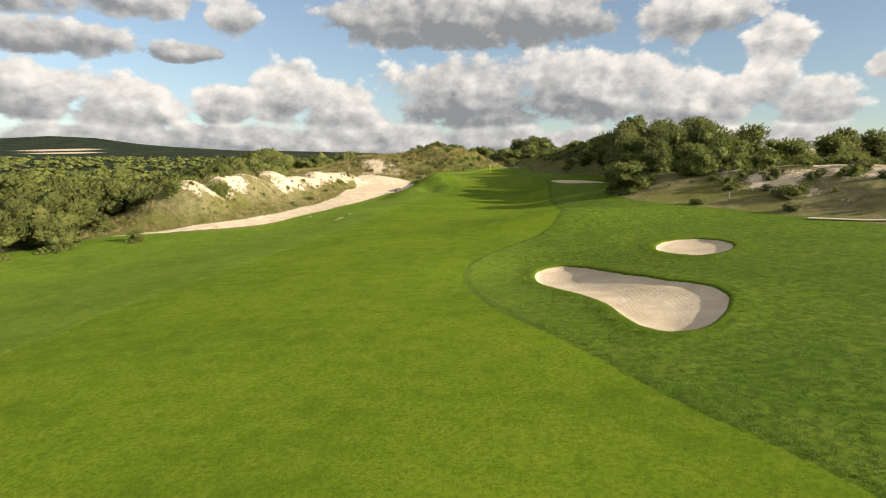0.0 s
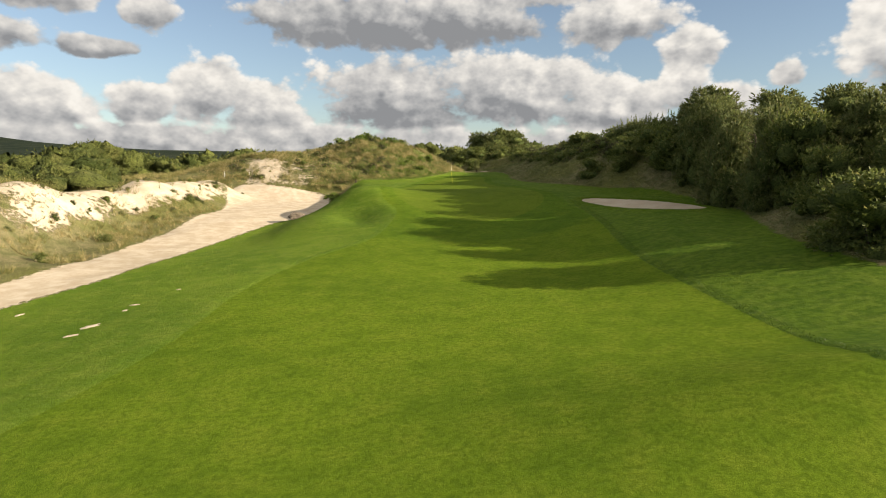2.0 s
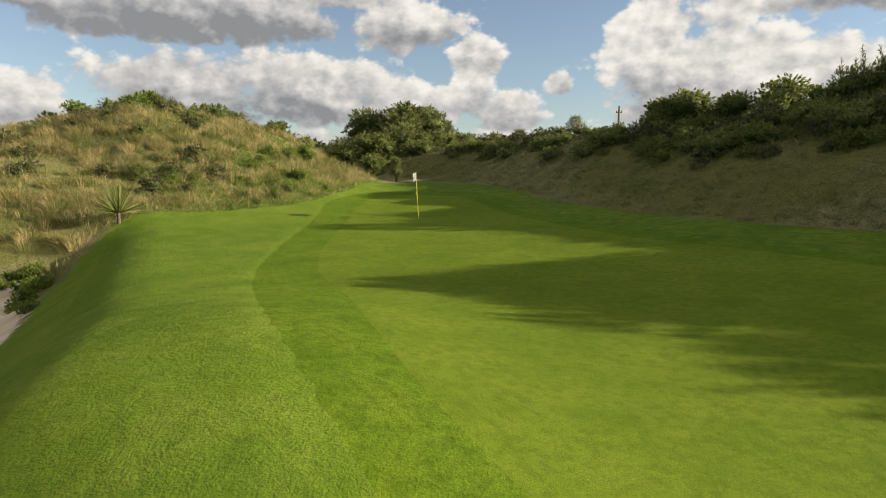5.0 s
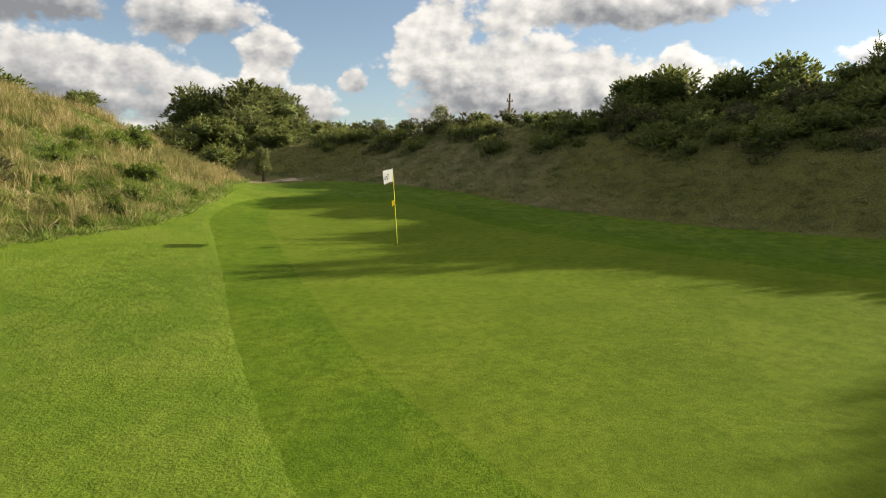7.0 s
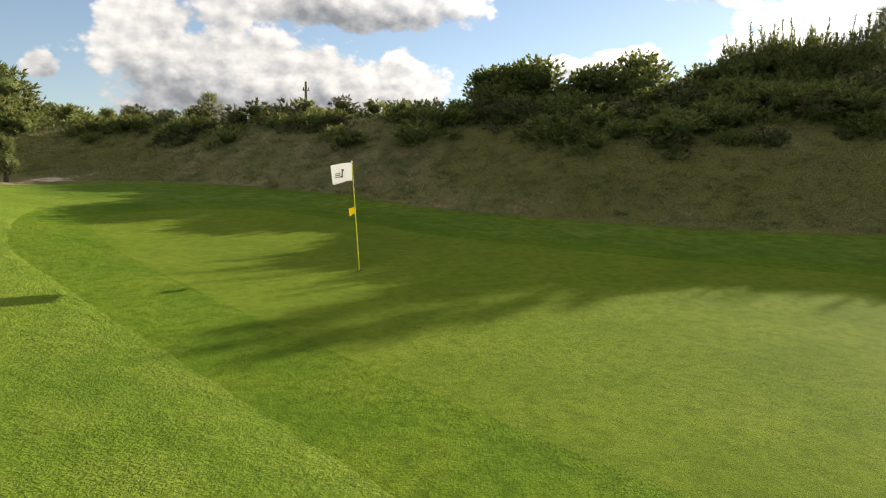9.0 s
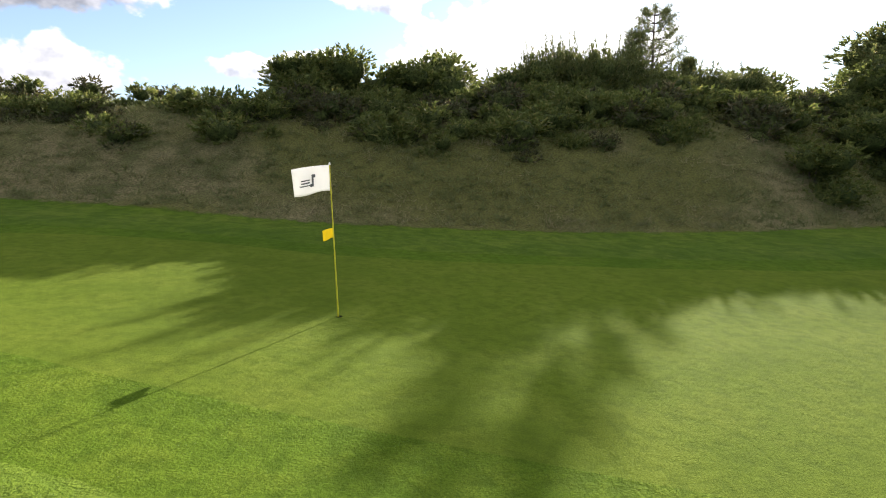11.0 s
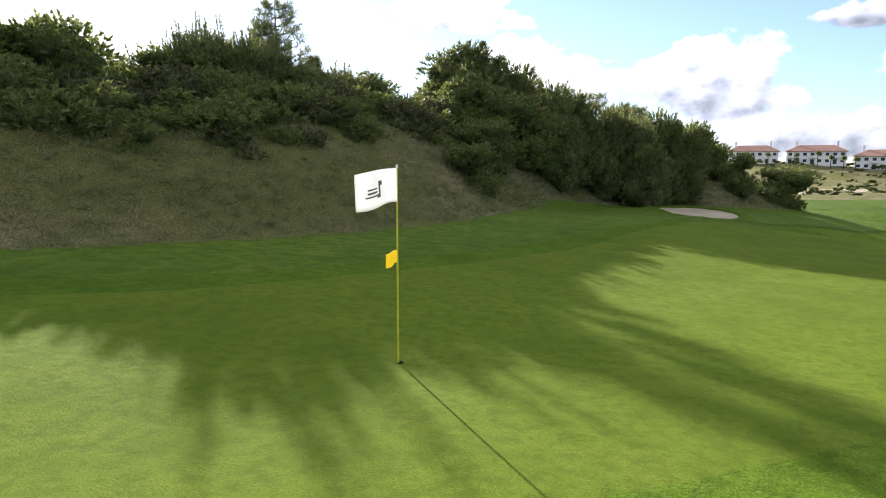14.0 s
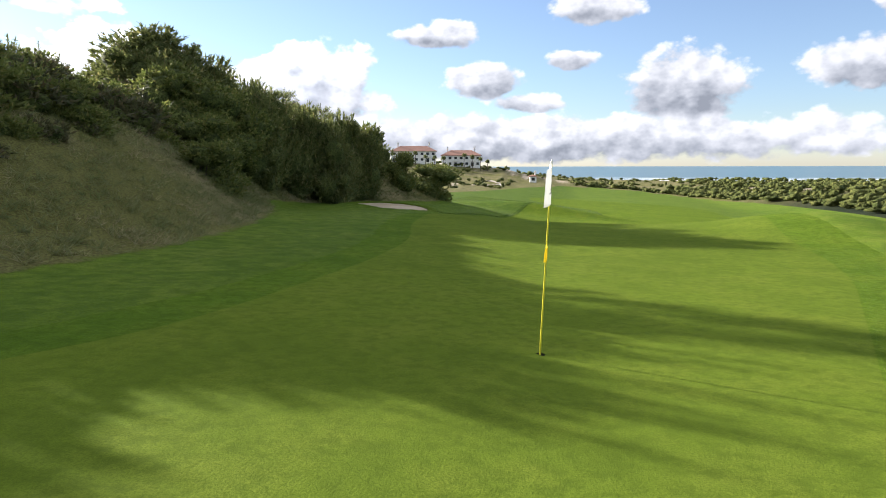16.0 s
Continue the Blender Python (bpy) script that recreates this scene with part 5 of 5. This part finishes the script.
# ---- posts, pole, log ----
def post(x, y, high, thick, lean, mat, label, name="marker_post"):
    ob = root(name, pose(x, y, height_at(x, y) - 0.1, lean, lean * 0.6, 0), label, "post")
    v, f = tube([(0, 0, 0), (0, 0, high * 0.94), (0, 0, high)], (thick, thick, thick * 0.6), 8)
    part("shaft", shell("shaft", v, f, mat), ob)
    return ob


post(-30.6, 4.8, 1.1, 0.028, 9, M_WHITE, "leaning white marker post on the dune")
post(-27.4, 5.6, 0.5, 0.025, -4, M_WHITE, "short white marker post on the dune")
post(20.9, -67.7, 1.1, 0.055, 2, M_POST, "grey wooden post on the sandy hill")

pole = root("utility_pole", pose(30.4, 24.1, height_at(30.4, 24.1) - 0.3), "wooden utility pole with a short crossarm", "pole")
v, f = tube([(0, 0, 0), (0, 0, 2.5), (0, 0, 8.5 - height_at(30.4, 24.1) + 0.3)], (0.13, 0.12, 0.09), 9)
part("shaft", shell("shaft", v, f, M_POST), pole)
top = 8.5 - height_at(30.4, 24.1)
v, f = tube([(-0.28, 0.1, top - 0.35), (0.28, -0.1, top - 0.35)], (0.05, 0.05), 6)
part("crossarm", shell("crossarm", v, f, M_POST), pole)
for k in (-0.22, 0.22):
    v, f = tube([(k, -k * 0.36, top - 0.30), (k, -k * 0.36, top - 0.12)], (0.045, 0.03), 7)
    part("insulator", shell("insulator", v, f, M_DARK), pole)

log = root("old_log", pose(-16.9, -23.6, height_at(-16.9, -23.6) + 0.10, 0, 6, 40), "dark weathered stump and earth at the sand's edge", "log")
v, f = tube([(-0.95, 0, -0.10), (-0.7, 0.05, 0.02), (-0.3, 0.06, 0.14), (0.15, 0, 0.16), (0.6, -0.05, 0.10), (0.95, 0.02, -0.08)], (0.10, 0.26, 0.36, 0.38, 0.28, 0.10), 14)
crack = np.random.RandomState(6)
v = v + crack.normal(size=v.shape) * np.array([0.05, 0.05, 0.06])
part("trunk", shell("trunk", v, f, M_LOG, False), log)
for k in range(7):
    px, py = crack.uniform(-0.9, 0.9), crack.uniform(-0.45, 0.45)
    v, f = tube([(px, py, -0.2), (px + 0.08, py, 0.02), (px + 0.2, py + 0.05, 0.05)], (0.13, 0.15, 0.05), 7)
    part("clod", shell("clod", v + crack.normal(size=v.shape) * 0.02, f, M_LOG, False), log, "clod of dark earth")
for k, (px, py) in enumerate([(-0.75, 0.25), (-0.2, 0.35)]):
    v, f = tube([(px, py, -0.3), (px, py, 0.28)], (0.018, 0.015), 6)
    part("peg", shell("peg", v, f, M_WHITE), log, "short pale peg")


DIVOTS = [(-20.4, -53.0, 0.22, 0), (-21.1, -56.0, 0.45, 37), (-21.4, -57.1, 0.30, 14), (-25.5, -53.2, 0.25, 51), (-20.5, -53.9, 0.15, 28), (-19.2, -50.5, 0.12, 5)]


def divot(x, y, wide, turn):
    """A low, ragged spill of pale sand on the turf."""
    rng = np.random.RandomState(int(abs(x * 7 + y * 3)))
    a = np.linspace(0, 2 * math.pi, 15)[:-1]
    edge = 1 + 0.22 * rng.normal(size=14)
    c, s = math.cos(radians(turn)), math.sin(radians(turn))
    rows = []
    for k, up in ((1.0, -0.01), (0.8, 0.02), (0.45, 0.035), (0.05, 0.04)):
        u, w = k * edge * np.cos(a) * wide, k * edge * np.sin(a) * wide * 0.4
        px, py = x + u * c - w * s, y + u * s + w * c
        rows.append(np.column_stack([px, py, ground_height(px, py) + up]))
    f = np.array([(r * 14 + i, r * 14 + (i + 1) % 14, r * 14 + 14 + (i + 1) % 14, r * 14 + 14 + i) for r in range(3) for i in range(14)])
    return tagged(new("sand_patch", shell("sand_patch", np.concatenate(rows), f, M_SAND)), "small pale sandy patch worn into the rough", "sand", "sandy patches in the rough")


for x, y, wide, turn in DIVOTS:
    divot(x, y, wide, turn)


# ---- cart path, buildings and palms by the coast ----
def ribbon(name, points, wide, mat, label):
    p = np.array(points, float)
    t = np.linspace(0, len(p) - 1, 60)
    c = np.column_stack([spline([(i, q) for i, q in enumerate(p[:, k])], t) for k in (0, 1)])
    d = np.gradient(c, axis=0)
    d /= np.linalg.norm(d, axis=1, keepdims=True)
    nrm = np.column_stack([-d[:, 1], d[:, 0]])
    cols = [c + nrm * wide * k for k in (-0.5, -0.25, 0, 0.25, 0.5)]
    v = np.concatenate([np.column_stack([q, ground_height(q[:, 0], q[:, 1]) + 0.10]) for q in cols])
    n = len(c)
    f = np.array([(a * n + i, a * n + i + 1, (a + 1) * n + i + 1, (a + 1) * n + i) for a in range(4) for i in range(n - 1)])
    return tagged(new(name, shell(name, v, f, mat)), label, "path", kind="structure")


ribbon("cart_path", [(35.5, -286), (33, -272), (28, -258), (24.5, -243), (29, -225), (38, -200), (44, -160)], 2.6, M_PATH, "pale winding cart path through the scrub")
ribbon("cart_path", [(22.5, -79.5), (26, -83.5), (33, -90), (42, -96)], 0.55, M_PATH, "pale cart path beside the sandy hill")


def box(lo, hi):
    (a, b, c), (d, e, h) = lo, hi
    v = np.array([(a, b, c), (d, b, c), (d, e, c), (a, e, c), (a, b, h), (d, b, h), (d, e, h), (a, e, h)], float)
    return v, np.array([(0, 3, 2, 1), (4, 5, 6, 7), (0, 1, 5, 4), (1, 2, 6, 5), (2, 3, 7, 6), (3, 0, 4, 7)])


def house(x, y, turn, wide, deep, storeys, label, bays):
    """White rendered house with a hipped tile roof."""
    ob = root("apartment_building" if storeys > 1 else "clubhouse_hut", pose(x, y, height_at(x, y) - 1.0, 0, 0, turn), label, "building")
    h = 1.0 + storeys * 3.0
    w, d = wide / 2, deep / 2
    part("wall", shell("wall", *box((-w, -d, 0), (w, d, h)), M_WHITE, False), ob)
    e, ridge = 0.7, w - d * 0.8
    v = np.array([(-w - e, -d - e, h), (w + e, -d - e, h), (w + e, d + e, h), (-w - e, d + e, h), (-ridge, 0, h + deep * 0.24), (ridge, 0, h + deep * 0.24),
                  (-w - e, -d - e, h - 0.2), (w + e, -d - e, h - 0.2), (w + e, d + e, h - 0.2), (-w - e, d + e, h - 0.2)])
    f = np.array([(0, 1, 5, 4), (2, 3, 4, 5), (1, 2, 5, 5), (3, 0, 4, 4), (6, 7, 1, 0), (7, 8, 2, 1), (8, 9, 3, 2), (9, 6, 0, 3), (9, 8, 7, 6)])
    me = bpy.data.meshes.new("roof")
    me.from_pydata([tuple(q) for q in v], [], [tuple(dict.fromkeys(int(i) for i in q)) for q in f])
    me.materials.append(M_ROOF)
    roof = part("roof", me, ob, "red tiled hip roof")
    for k in range(max(1, bays // 3)):
        cx = -w * 0.7 + k * (1.4 * w / max(1, bays // 3 - 1) if bays > 5 else 1)
        part("chimney", shell("chimney", *box((cx - 0.45, -0.45, h + 0.6), (cx + 0.45, 0.45, h + deep * 0.24 + 1.9)), M_WHITE, False), roof, "white chimney")
    for level in range(storeys):
        for k in range(bays):
            cx = -w + wide * (k + 0.5) / bays
            z = 1.0 + level * 3.0
            door = k % 3 == 1
            win = part("window", shell("window", *box((cx - 0.75, d - 0.1, z + (0.1 if door else 0.9)), (cx + 0.75, d + 0.05, z + 2.2)), M_DARK, False), ob, "dark window")
            if door and level:
                part("balcony", shell("balcony", *box((cx - 1.4, d + 0.05, z - 0.15), (cx + 1.4, d + 1.2, z + 0.9)), M_WHITE, False), ob, "white balcony")
    return ob


house(56.5, -336, 10, 21, 12, 2, "white apartment building with red hip roof near the sea", 7)
house(82, -331, 14, 24, 12, 2, "white apartment wing with red hip roof among palms", 8)
house(108, -324, 18, 22, 12, 2, "white apartment wing half hidden behind trees", 7)
house(15, -293, 8, 3.0, 2.4, 1, "small white hut with a red roof in the dunes", 1)


def palm(x, y, top):
    rng = np.random.RandomState(int(abs(x * 11)))
    g0 = height_at(x, y)
    high = max(3.0, top - g0)
    ob = root("palm_tree", pose(x, y, g0 - 0.1), "slender palm with a ragged round head", "tree", "palms by the houses")
    v, f = tube([(0, 0, 0), (0.1, 0, high * 0.5), (0, 0.1, high - 0.8)], (0.22, 0.17, 0.16), 7)
    part("trunk", shell("trunk", v, f, M_BARK), ob)
    n = 150
    a, t = rng.uniform(0, 2 * math.pi, n), rng.uniform(0.2, 2.3, n)
    way = np.column_stack([np.cos(a) * np.sin(t), np.sin(a) * np.sin(t), np.cos(t)])
    v, f = blades(np.zeros((n, 3)) + (0, 0.1, high - 0.8), way, 1.6, 0.35, rng, 0.15)
    part("frond", shell("frond", v, f, M_NEEDLE, False), ob)


for x, y, top in [(76.9, -314, 9.0), (71.8, -315, 7.0), (67, -316, 6.6), (62.7, -317, 6.1), (52, -319, 7.7), (47.8, -319.6, 6.9), (43.6, -320, 5.6), (39.9, -320.7, 4.4), (85, -312, 8.0), (96, -309, 8.4)]:
    palm(x, y, top)
